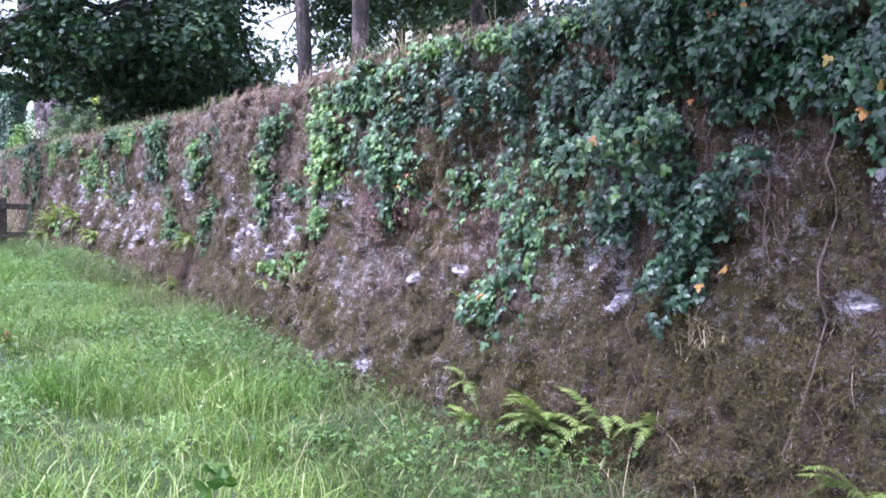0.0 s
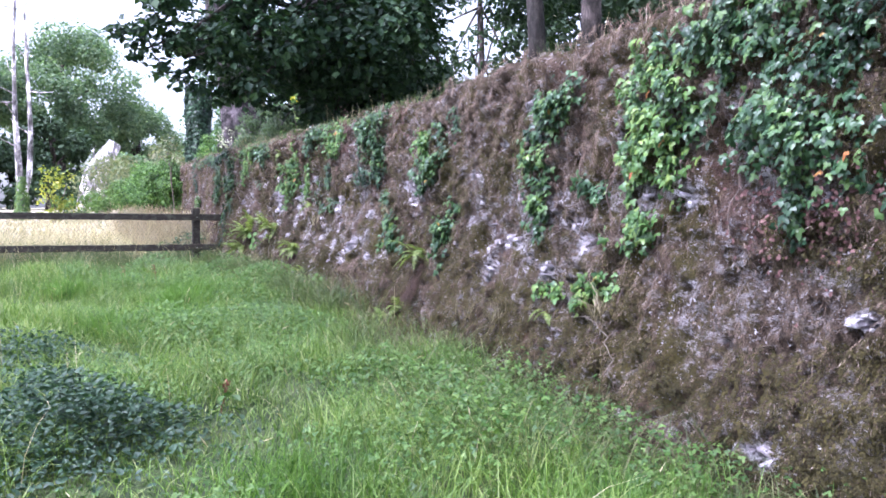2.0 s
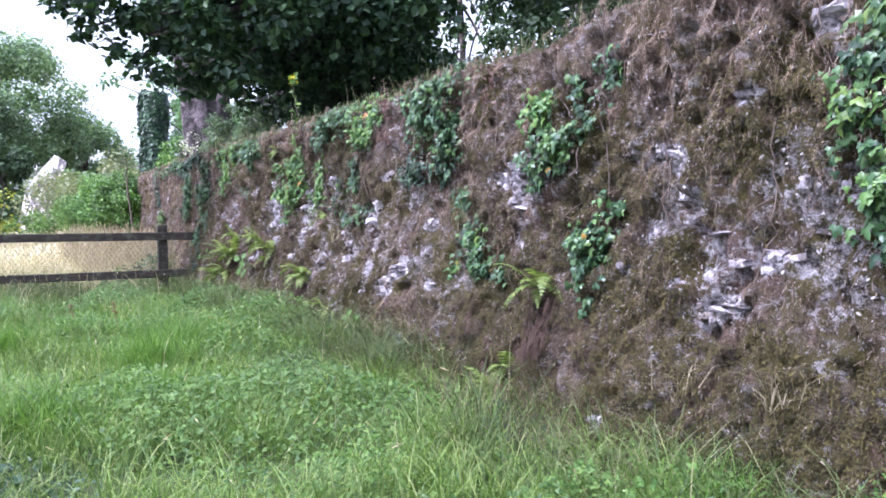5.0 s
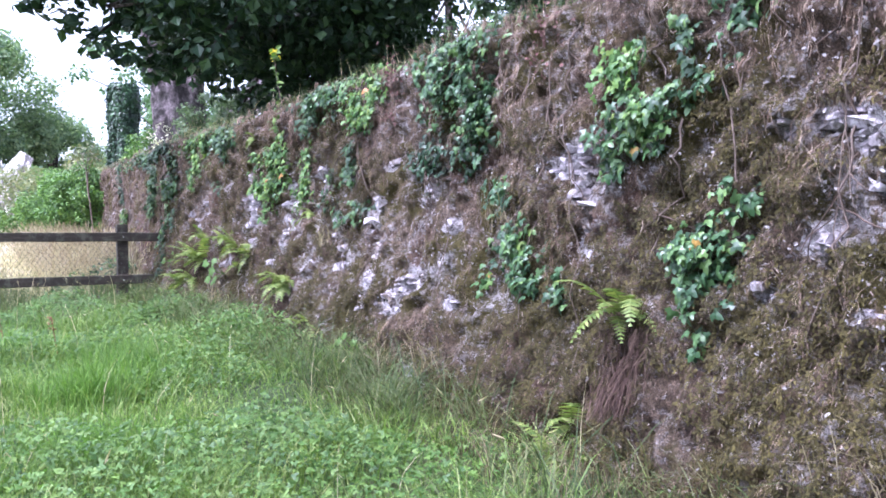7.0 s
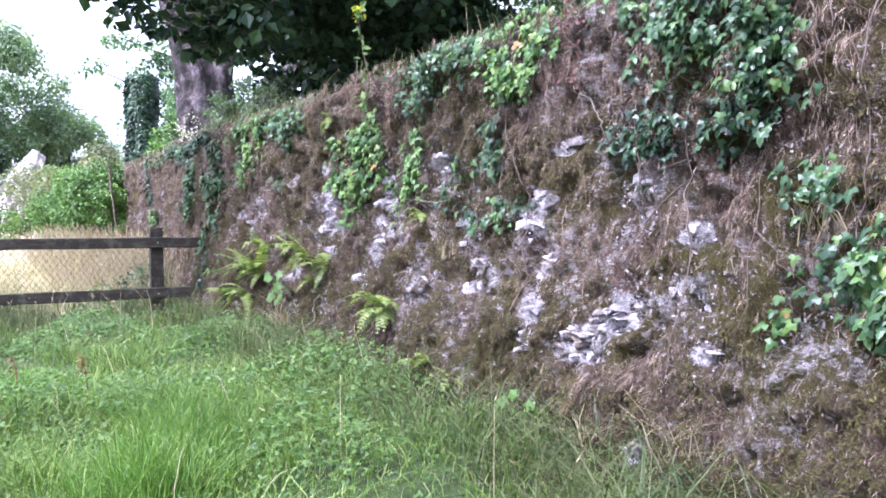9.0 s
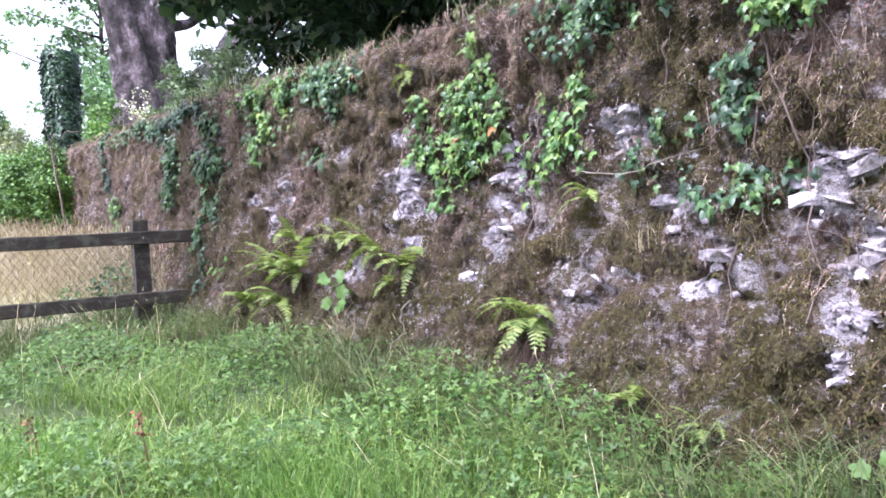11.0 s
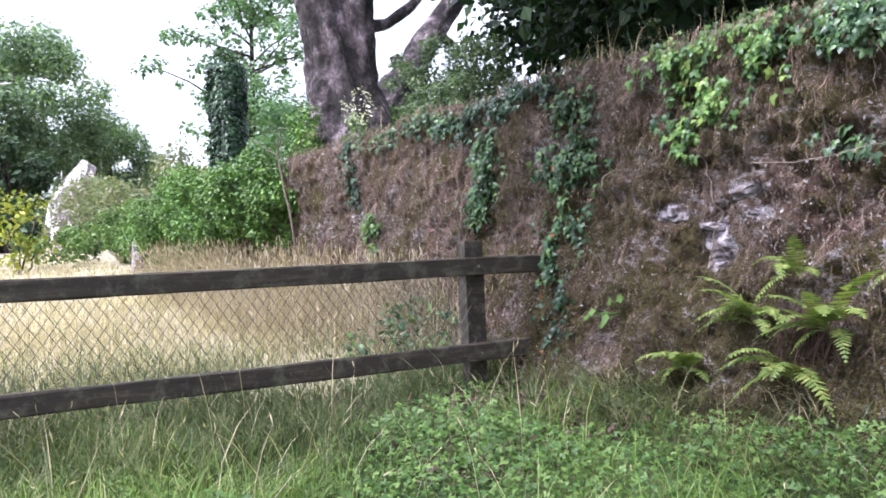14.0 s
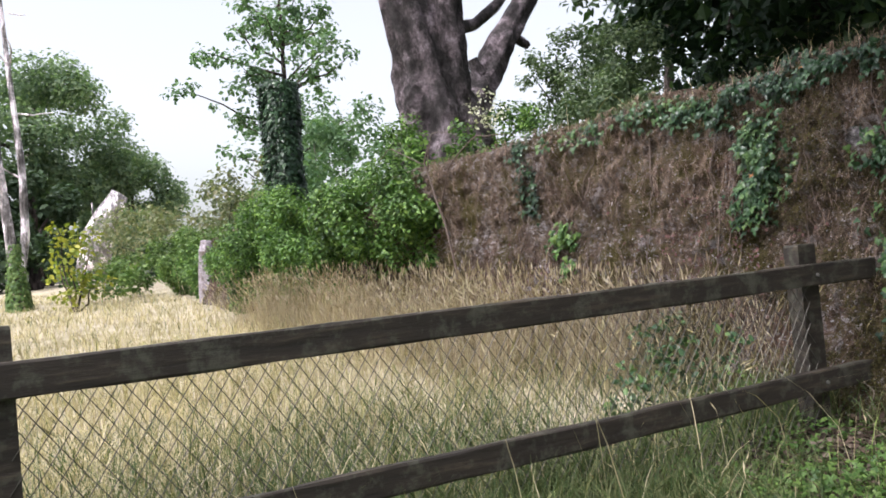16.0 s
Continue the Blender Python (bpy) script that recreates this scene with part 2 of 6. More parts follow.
# a five-lobed ivy leaf, the stalk at the origin, tip along -y
IVY = ([(0, 0, 0), (0.34, 0.16, -0.05), (0.62, -0.26, -0.12), (0.26, -0.38, 0.0), (0.24, -0.72, -0.05), (0.0, -1.10, -0.14), (-0.24, -0.72, -0.05), (-0.26, -0.38, 0.0), (-0.62, -0.26, -0.12), (-0.34, 0.16, -0.05), (0, -0.4, 0.07)],
       [(10, 0, 1), (10, 1, 2), (10, 2, 3), (10, 3, 4), (10, 4, 5), (10, 5, 6), (10, 6, 7), (10, 7, 8), (10, 8, 9), (10, 9, 0)])
# a plain pointed leaf folded along its rib
LEAF = ([(0, 0, 0), (0.28, -0.35, 0.06), (0.24, -0.7, 0.04), (0, -1, -0.06), (-0.24, -0.7, 0.04), (-0.28, -0.35, 0.06), (0, -0.5, -0.03)],
        [(6, 0, 1), (6, 1, 2), (6, 2, 3), (6, 3, 4), (6, 4, 5), (6, 5, 0)])
# a coarse leaf for far crowns
SPRAY = ([(0, 0.1, 0), (0.45, -0.3, 0.08), (0.2, -0.95, -0.05), (-0.35, -0.6, 0.1)], [(0, 1, 2), (0, 2, 3)])
# a small trefoil for the ground herbs
TREFOIL = ([(0, 0, 0), (0.3, 0.25, 0.05), (0, 0.8, -0.02), (-0.3, 0.25, 0.05), (0.75, -0.2, -0.02), (0.45, -0.55, -0.05), (0.15, -0.3, 0.05), (-0.75, -0.2, -0.02), (-0.45, -0.55, -0.05), (-0.15, -0.3, 0.05)],
           [(0, 1, 2), (0, 2, 3), (0, 4, 1), (0, 5, 4), (0, 6, 5), (0, 3, 7), (0, 7, 8), (0, 8, 9)])


# ---- materials ----
def nodes_of(name):
    m = bpy.data.materials.new(name)
    m.use_nodes = True
    m.node_tree.nodes.clear()
    nt = m.node_tree
    out = nt.nodes.new("ShaderNodeOutputMaterial")
    b = nt.nodes.new("ShaderNodeBsdfPrincipled")
    nt.links.new(b.outputs[0], out.inputs["Surface"])
    return m, nt, b, out


def ramp(nt, src, stops):
    r = nt.nodes.new("ShaderNodeValToRGB")
    el = r.color_ramp.elements
    while len(el) < len(stops):
        el.new(0.5)
    for e, (p, c) in zip(el, stops):
        e.position, e.color = p, (*c, 1) if len(c) == 3 else c
    nt.links.new(src, r.inputs[0])
    return r.outputs[0]


def noise_tex(nt, scale, detail=4, stretch=(1, 1, 1), rough=0.6, offset=(0, 0, 0)):
    geo = nt.nodes.new("ShaderNodeNewGeometry")
    mp = nt.nodes.new("ShaderNodeMapping")
    mp.inputs["Scale"].default_value = stretch
    mp.inputs["Location"].default_value = offset
    n = nt.nodes.new("ShaderNodeTexNoise")
    n.inputs["Scale"].default_value, n.inputs["Detail"].default_value, n.inputs["Roughness"].default_value = scale, detail, rough
    nt.links.new(geo.outputs["Position"], mp.inputs[0])
    nt.links.new(mp.outputs[0], n.inputs["Vector"])
    return n.outputs["Fac"]


def mix(nt, fac, a, b, mode="MIX"):
    m = nt.nodes.new("ShaderNodeMix")
    m.data_type, m.blend_type = "RGBA", mode
    for sock, val in ((m.inputs[0], fac), (m.inputs[6], a), (m.inputs[7], b)):
        if isinstance(val, (int, float)):
            sock.default_value = val
        elif isinstance(val, tuple):
            sock.default_value = (*val, 1)
        else:
            nt.links.new(val, sock)
    return m.outputs[2]


def bump(nt, b, height, strength, dist):
    n = nt.nodes.new("ShaderNodeBump")
    n.inputs["Strength"].default_value, n.inputs["Distance"].default_value = strength, dist
    nt.links.new(height, n.inputs["Height"])
    nt.links.new(n.outputs[0], b.inputs["Normal"])


def leaf_material(name, colours, rough=0.5, glow=0.3, patch=1.5):
    """Leaves: each leaf its own tint, clumps lighter and darker, light shining through."""
    m, nt, b, out = nodes_of(name)
    geo = nt.nodes.new("ShaderNodeNewGeometry")
    k = len(colours)
    col = ramp(nt, geo.outputs["Random Per Island"], [(i / max(k - 1, 1), c) for i, c in enumerate(colours)])
    n = noise_tex(nt, patch, 2)
    col = mix(nt, 1.0, col, ramp(nt, n, [(0.3, (0.72, 0.74, 0.72)), (0.7, (1.2, 1.18, 1.1))]), "MULTIPLY")
    nt.links.new(col, b.inputs["Base Color"])
    b.inputs["Roughness"].default_value = rough
    b.inputs["Specular IOR Level"].default_value = 0.35
    if glow:
        t = nt.nodes.new("ShaderNodeBsdfTranslucent")
        nt.links.new(mix(nt, 1.0, col, (1.1, 1.3, 0.6), "MULTIPLY"), t.inputs["Color"])
        s = nt.nodes.new("ShaderNodeMixShader")
        s.inputs[0].default_value = glow
        nt.links.new(b.outputs[0], s.inputs[1])
        nt.links.new(t.outputs[0], s.inputs[2])
        nt.links.new(s.outputs[0], out.inputs["Surface"])
    return m


def island_material(name, colours, rough=0.85):
    """Stalks, roots and litter: each strand its own tint."""
    m, nt, b, out = nodes_of(name)
    geo = nt.nodes.new("ShaderNodeNewGeometry")
    k = len(colours)
    col = ramp(nt, geo.outputs["Random Per Island"], [(i / max(k - 1, 1), c) for i, c in enumerate(colours)])
    n = noise_tex(nt, 25, 3)
    col = mix(nt, 0.6, col, ramp(nt, n, [(0.3, (0.55, 0.55, 0.55)), (0.7, (1.3, 1.3, 1.3))]), "MULTIPLY")
    nt.links.new(col, b.inputs["Base Color"])
    b.inputs["Roughness"].default_value = rough
    b.inputs["Specular IOR Level"].default_value = 0.2
    return m


def wall_material():
    m, nt, b, out = nodes_of("rooty_earth_and_stone")
    streak = noise_tex(nt, 9, 6, (1, 2.0, 0.6), 0.72)
    fine = noise_tex(nt, 40, 6, (1, 1.2, 0.75), 0.8)
    col = ramp(nt, streak, [(0.28, (0.026, 0.019, 0.013)), (0.45, (0.100, 0.072, 0.052)), (0.58, (0.195, 0.148, 0.115)), (0.75, (0.33, 0.268, 0.225))])
    col = mix(nt, 0.85, col, ramp(nt, fine, [(0.32, (0.22, 0.20, 0.20)), (0.52, (0.95, 0.93, 0.93)), (0.72, (1.9, 1.8, 1.8))]), "MULTIPLY")
    micro = noise_tex(nt, 130, 4, (1, 1.1, 0.8), 0.8, (1, 1, 9))
    red = noise_tex(nt, 1.3, 4, offset=(3, 7, 1))
    col = mix(nt, ramp(nt, red, [(0.5, (0, 0, 0)), (0.68, (0.5, 0.5, 0.5))]), col, mix(nt, fine, (0.05, 0.022, 0.018), (0.22, 0.11, 0.095)))
    moss = noise_tex(nt, 1.7, 7, offset=(9, 2, 5), rough=0.75)
    col = mix(nt, ramp(nt, moss, [(0.46, (0, 0, 0)), (0.57, (0.85, 0.85, 0.85))]), col, mix(nt, fine, (0.022, 0.022, 0.005), (0.14, 0.12, 0.035)))
    attr = nt.nodes.new("ShaderNodeAttribute")
    attr.attribute_name = "bare"
    bed = noise_tex(nt, 12, 7, (1, 0.7, 1.7), 0.78, (6, 1, 3))
    rock = ramp(nt, bed, [(0.40, (0.035, 0.028, 0.026)), (0.45, (0.26, 0.23, 0.235)), (0.53, (0.52, 0.485, 0.515)), (0.68, (0.70, 0.67, 0.71))])
    edge = noise_tex(nt, 11, 7, (1, 1, 1), 0.8, (8, 3, 3))
    shift = nt.nodes.new("ShaderNodeMath")
    shift.operation = "MULTIPLY_ADD"
    shift.inputs[1].default_value, shift.inputs[2].default_value = 2.2, -1.25
    nt.links.new(edge, shift.inputs[0])
    total = nt.nodes.new("ShaderNodeMath")
    nt.links.new(attr.outputs["Fac"], total.inputs[0])
    nt.links.new(shift.outputs[0], total.inputs[1])
    col = mix(nt, ramp(nt, total.outputs[0], [(0.42, (0, 0, 0)), (0.62, (1, 1, 1))]), col, rock)
    lime = noise_tex(nt, 2.2, 9, (1, 1, 1.2), 0.75, (1, 4, 8))
    speck = noise_tex(nt, 15, 6, (1, 0.8, 1.5), 0.75, (5, 4, 2))
    lmask = mix(nt, 1.0, ramp(nt, lime, [(0.49, (0, 0, 0)), (0.60, (1, 1, 1))]), ramp(nt, speck, [(0.49, (0, 0, 0)), (0.57, (1, 1, 1))]), "MULTIPLY")
    col = mix(nt, lmask, col, mix(nt, fine, (0.22, 0.195, 0.20), (0.60, 0.555, 0.575)))
    grit = noise_tex(nt, 26, 5, (1, 1, 1.3), 0.7, (2, 2, 6))
    col = mix(nt, ramp(nt, grit, [(0.59, (0, 0, 0)), (0.65, (0.85, 0.85, 0.85))]), col, (0.42, 0.385, 0.395))
    col = mix(nt, 0.9, col, ramp(nt, micro, [(0.36, (0.30, 0.28, 0.27)), (0.5, (0.95, 0.95, 0.95)), (0.66, (1.75, 1.7, 1.7))]), "MULTIPLY")
    nt.links.new(col, b.inputs["Base Color"])
    b.inputs["Roughness"].default_value = 0.95
    b.inputs["Specular IOR Level"].default_value = 0.15
    h = mix(nt, 0.3, mix(nt, 0.6, streak, fine), micro)
    bump(nt, b, h, 1.0, 0.12)
    return m


def stone_material():
    m, nt, b, out = nodes_of("pale_limestone")
    info = nt.nodes.new("ShaderNodeObjectInfo")
    geo = nt.nodes.new("ShaderNodeNewGeometry")
    add = nt.nodes.new("ShaderNodeMath")
    add.operation = "FRACT"
    s = nt.nodes.new("ShaderNodeMath")
    nt.links.new(info.outputs["Random"], s.inputs[0])
    nt.links.new(geo.outputs["Random Per Island"], s.inputs[1])
    nt.links.new(s.outputs[0], add.inputs[0])
    col = ramp(nt, add.outputs[0], [(0, (0.24, 0.215, 0.23)), (0.5, (0.42, 0.385, 0.425)), (1, (0.60, 0.56, 0.615))])
    n = noise_tex(nt, 26, 8, rough=0.78)
    col = mix(nt, 0.9, col, ramp(nt, n, [(0.36, (0.22, 0.19, 0.17)), (0.5, (0.9, 0.88, 0.9)), (0.68, (1.5, 1.48, 1.5))]), "MULTIPLY")
    dirt = noise_tex(nt, 4.5, 6, rough=0.75, offset=(2, 8, 1))
    col = mix(nt, ramp(nt, dirt, [(0.50, (0, 0, 0)), (0.62, (0.9, 0.9, 0.9))]), col, mix(nt, n, (0.04, 0.03, 0.02), (0.2, 0.15, 0.11)))
    nt.links.new(col, b.inputs["Base Color"])
    b.inputs["Roughness"].default_value = 0.9
    bump(nt, b, n, 0.8, 0.02)
    return m


def bark_material(name, dark, light, stretch=(1, 1, 0.25), scale=6.0, relief=0.06):
    m, nt, b, out = nodes_of(name)
    n = noise_tex(nt, scale, 9, stretch, 0.78)
    fine = noise_tex(nt, scale * 4, 6, stretch, 0.75, (3, 1, 2))
    big = noise_tex(nt, 2.2, 6, (1, 1, 0.6), 0.7, (4, 4, 4))
    col = ramp(nt, n, [(0.36, tuple(0.25 * c for c in dark)), (0.5, dark), (0.68, light)])
    col = mix(nt, 0.7, col, ramp(nt, fine, [(0.35, (0.35, 0.34, 0.34)), (0.65, (1.5, 1.5, 1.5))]), "MULTIPLY")
    col = mix(nt, 0.9, col, ramp(nt, big, [(0.41, (0.26, 0.24, 0.25)), (0.49, (0.8, 0.77, 0.79)), (0.54, (1.7, 1.6, 1.75)), (0.60, (3.1, 2.95, 3.2))]), "MULTIPLY")
    nt.links.new(col, b.inputs["Base Color"])
    b.inputs["Roughness"].default_value = 0.9
    bump(nt, b, mix(nt, 0.4, n, fine), 1.0, relief)
    return m


def ground_material():
    m, nt, b, out = nodes_of("meadow_soil")
    n = noise_tex(nt, 1.2, 5)
    fine = noise_tex(nt, 30, 5, rough=0.75)
    green = ramp(nt, n, [(0.3, (0.020, 0.032, 0.008)), (0.5, (0.042, 0.068, 0.014)), (0.7, (0.085, 0.10, 0.034))])
    straw = ramp(nt, n, [(0.3, (0.30, 0.255, 0.17)), (0.5, (0.48, 0.415, 0.30)), (0.7, (0.58, 0.52, 0.40))])
    geo = nt.nodes.new("ShaderNodeNewGeometry")
    xyz = nt.nodes.new("ShaderNodeSeparateXYZ")
    nt.links.new(geo.outputs["Position"], xyz.inputs[0])
    mr = nt.nodes.new("ShaderNodeMapRange")
    mr.inputs["From Min"].default_value, mr.inputs["From Max"].default_value = 20.2, 21.6
    nt.links.new(xyz.outputs["Y"], mr.inputs["Value"])
    col = mix(nt, mr.outputs[0], green, straw)
    col = mix(nt, 0.8, col, ramp(nt, fine, [(0.3, (0.4, 0.4, 0.4)), (0.7, (1.4, 1.4, 1.4))]), "MULTIPLY")
    nt.links.new(col, b.inputs["Base Color"])
    b.inputs["Roughness"].default_value = 0.95
    bump(nt, b, fine, 0.8, 0.04)
    return m


def wood_material():
    m, nt, b, out = nodes_of("dark_weathered_wood")
    grain = noise_tex(nt, 22, 6, (0.12, 1, 1), 0.7)
    blot = noise_tex(nt, 9, 5, (1, 1, 1), 0.7)
    col = ramp(nt, grain, [(0.3, (0.012, 0.009, 0.007)), (0.55, (0.034, 0.026, 0.019)), (0.75, (0.10, 0.076, 0.054))])
    col = mix(nt, ramp(nt, blot, [(0.5, (0, 0, 0)), (0.66, (0.7, 0.7, 0.7))]), col, (0.10, 0.10, 0.075))
    nt.links.new(col, b.inputs["Base Color"])
    b.inputs["Roughness"].default_value = 0.8
    bump(nt, b, grain, 0.6, 0.01)
    return m


def plain_material(name, col, rough=0.6, metal=0.0):
    m, nt, b, out = nodes_of(name)
    n = noise_tex(nt, 30, 3)
    nt.links.new(mix(nt, 0.6, col, ramp(nt, n, [(0.3, (0.6, 0.6, 0.6)), (0.7, (1.3, 1.25, 1.2))]), "MULTIPLY"), b.inputs["Base Color"])
    b.inputs["Roughness"].default_value, b.inputs["Metallic"].default_value = rough, metal
    return m


M_WALL, M_STONE, M_GROUND, M_WOOD = wall_material(), stone_material(), ground_material(), wood_material()
M_IVY = leaf_material("ivy_leaf", [(0.017, 0.042, 0.021), (0.030, 0.068, 0.033), (0.044, 0.096, 0.042), (0.070, 0.135, 0.052), (0.115, 0.19, 0.06)], 0.34, 0.10)
# ivy green darkened further to carry the shade over the first stretch
M_IVY_SHADED = leaf_material("shaded_dark_ivy_leaf", [(0.009, 0.024, 0.013), (0.015, 0.040, 0.020), (0.024, 0.060, 0.028), (0.050, 0.105, 0.046)], 0.33, 0.10)
M_IVY_YOUNG = leaf_material("young_ivy_leaf", [(0.035, 0.08, 0.03), (0.055, 0.12, 0.036), (0.08, 0.16, 0.042), (0.11, 0.20, 0.05), (0.17, 0.24, 0.055)], 0.4, 0.15)
M_OLDLEAF = leaf_material("withered_ivy_leaf", [(0.30, 0.22, 0.05), (0.38, 0.20, 0.06), (0.33, 0.10, 0.05)], 0.5, 0.2)
M_STEM = island_material("ivy_stem", [(0.06, 0.042, 0.034), (0.10, 0.072, 0.06), (0.15, 0.115, 0.10), (0.24, 0.20, 0.185)])
M_ROOT = island_material("dead_roots", [(0.055, 0.034, 0.024), (0.11, 0.07, 0.051), (0.17, 0.112, 0.083), (0.23, 0.162, 0.122), (0.30, 0.225, 0.175), (0.40, 0.325, 0.265)])
M_CHIP = island_material("stone_chip", [(0.11, 0.095, 0.093), (0.18, 0.163, 0.163), (0.26, 0.24, 0.245), (0.38, 0.355, 0.37)])
M_TWIG = island_material("pale_twig", [(0.17, 0.14, 0.115), (0.27, 0.23, 0.20)])
M_SCRAP = island_material("dry_scraps", [(0.0357, 0.02304, 0.0176), (0.0714, 0.048, 0.03696), (0.1122, 0.0768, 0.05984), (0.1632, 0.1171, 0.09504), (0.2244, 0.1728, 0.1452), (0.306, 0.2496, 0.22)])
M_REDROOT = island_material("red_creeper", [(0.08, 0.042, 0.04), (0.13, 0.065, 0.062), (0.19, 0.11, 0.10)])
M_MOSS_SHADE = leaf_material("moss", [(0.020, 0.016, 0.007), (0.037, 0.030, 0.011), (0.060, 0.049, 0.016), (0.092, 0.076, 0.025)], 0.95, 0.0, 3)
M_FERN = leaf_material("fern_frond", [(0.085, 0.14, 0.04), (0.165, 0.22, 0.06), (0.28, 0.31, 0.11)], 0.5, 0.3, 6)
M_GRASS = leaf_material("grass_blade", [(0.052, 0.105, 0.022), (0.10, 0.172, 0.036), (0.15, 0.235, 0.05), (0.205, 0.285, 0.072), (0.32, 0.345, 0.16)], 0.5, 0.3, 0.9)
M_LUSH = leaf_material("lush_grass_blade", [(0.035, 0.085, 0.015), (0.07, 0.15, 0.024), (0.115, 0.22, 0.034), (0.17, 0.28, 0.05)], 0.5, 0.35, 0.9)
M_HERB = leaf_material("ground_herb", [(0.034, 0.08, 0.020), (0.062, 0.128, 0.031), (0.095, 0.175, 0.041), (0.145, 0.225, 0.058)], 0.5, 0.3, 1.3)
M_NETTLE = leaf_material("blue_green_herb", [(0.02, 0.046, 0.026), (0.032, 0.068, 0.038), (0.055, 0.10, 0.06)], 0.5, 0.2, 1.3)
M_HAY = leaf_material("dry_grass", [(0.27, 0.22, 0.14), (0.40, 0.33, 0.225), (0.50, 0.42, 0.295), (0.57, 0.48, 0.355), (0.62, 0.54, 0.42)], 0.7, 0.3, 0.7)
M_HAYGREEN = leaf_material("tall_green_grass", [(0.035, 0.065, 0.022), (0.065, 0.10, 0.035), (0.11, 0.14, 0.055), (0.20, 0.19, 0.10)], 0.6, 0.25, 0.9)
M_LITTER = island_material("dead_leaves", [(0.03, 0.02, 0.016), (0.06, 0.04, 0.031), (0.10, 0.07, 0.054), (0.19, 0.15, 0.13)])
M_THATCH = leaf_material("dead_thatch", [(0.045, 0.034, 0.018), (0.085, 0.064, 0.035), (0.14, 0.11, 0.065), (0.22, 0.18, 0.12)], 0.8, 0.15, 2.0)
M_DARKLEAF = leaf_material("dark_tree_leaf", [(0.013, 0.032, 0.020), (0.022, 0.050, 0.028), (0.034, 0.070, 0.036), (0.065, 0.115, 0.046)], 0.5, 0.2, 0.5)
# far leaves paler and bluer: the haze of distance is put into their colour
M_HAZEDLEAF = leaf_material("hazed_far_leaf", [(0.105, 0.165, 0.118), (0.150, 0.215, 0.150), (0.195, 0.265, 0.185), (0.25, 0.315, 0.225)], 0.6, 0.5, 0.25)
# shaded copy of the leaf colour, darkened for trees that stand in shade
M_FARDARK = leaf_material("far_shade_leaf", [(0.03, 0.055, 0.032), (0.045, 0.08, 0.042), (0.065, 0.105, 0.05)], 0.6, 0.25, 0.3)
M_LIGHTLEAF = leaf_material("light_tree_leaf", [(0.077, 0.154, 0.0825), (0.121, 0.209, 0.11), (0.176, 0.275, 0.154)], 0.55, 0.3, 0.5)
M_SHRUB = leaf_material("shrub_leaf", [(0.06, 0.115, 0.035), (0.095, 0.17, 0.05), (0.14, 0.225, 0.065), (0.19, 0.27, 0.09)], 0.5, 0.25, 1.0)
M_BRUSH = leaf_material("brushwood_leaf", [(0.10, 0.13, 0.075), (0.15, 0.18, 0.10), (0.21, 0.23, 0.14), (0.27, 0.25, 0.18)], 0.6, 0.3, 0.5)
M_TOPSHRUB = leaf_material("dull_shrub_leaf", [(0.05, 0.085, 0.05), (0.085, 0.13, 0.075), (0.13, 0.18, 0.105), (0.19, 0.235, 0.15)], 0.5, 0.3, 1.0)
M_YELLOW = leaf_material("yellow_shrub_leaf", [(0.16, 0.22, 0.04), (0.28, 0.31, 0.05), (0.42, 0.40, 0.07)], 0.5, 0.3, 1.0)
M_PETAL = leaf_material("pale_blossom", [(0.6, 0.58, 0.5), (0.75, 0.73, 0.66)], 0.6, 0.2, 2)
M_FLOWER = leaf_material("yellow_flower", [(0.75, 0.60, 0.03), (0.85, 0.72, 0.06)], 0.6, 0.2, 2)
M_DOCK = island_material("red_dock", [(0.15, 0.07, 0.042), (0.21, 0.10, 0.06), (0.17, 0.10, 0.06)])
M_BARK = bark_material("old_bark", (0.085, 0.07, 0.072), (0.24, 0.21, 0.22), (1, 1, 0.85), 3.6, 0.3)
M_BARK_DARK = bark_material("dark_bark", (0.05, 0.04, 0.035), (0.13, 0.11, 0.10))
M_GREYBARK = bark_material("weathered_grey_bark", (0.22, 0.21, 0.20), (0.40, 0.38, 0.36))
M_PALEBARK = bark_material("bleached_bark", (0.45, 0.43, 0.43), (0.72, 0.70, 0.70))
M_WIRE = plain_material("galvanised_wire", (0.10, 0.095, 0.085), 0.55, 0.7)
M_BOLT = plain_material("zinc_bolt", (0.45, 0.45, 0.45), 0.4, 0.9)


# ---- large structure ----
def grid_mesh(name, xs, ys, height, mat):
    gx, gy = np.meshgrid(xs, ys, indexing="ij")
    v = np.stack([gx, gy, height(gx, gy)], -1).reshape(-1, 3)
    n, k = len(xs), len(ys)
    i, j = np.meshgrid(np.arange(n - 1), np.arange(k - 1), indexing="ij")
    f = np.stack([i * k + j, (i + 1) * k + j, (i + 1) * k + j + 1, i * k + j + 1], -1).reshape(-1, 4)
    return new(name, np_mesh(name, v, [f], mat, True))


far = [60, 90, 150, 300, 800, 2000, 4000]
gxs = np.concatenate([[-a for a in reversed(far)], np.arange(-40, -8, 2.0), np.arange(-8, 5.2, 0.2), np.arange(6, 42, 3.0), far])
gys = np.concatenate([[-a for a in reversed(far)], np.arange(-40, -2, 2.0), np.arange(-2, 26, 0.2), np.arange(26, 60, 1.0), far[1:]])
tagged(grid_mesh("ground", gxs, gys, ground_z, M_GROUND), label="uneven meadow soil under grass and straw", category="ground", kind="structure")


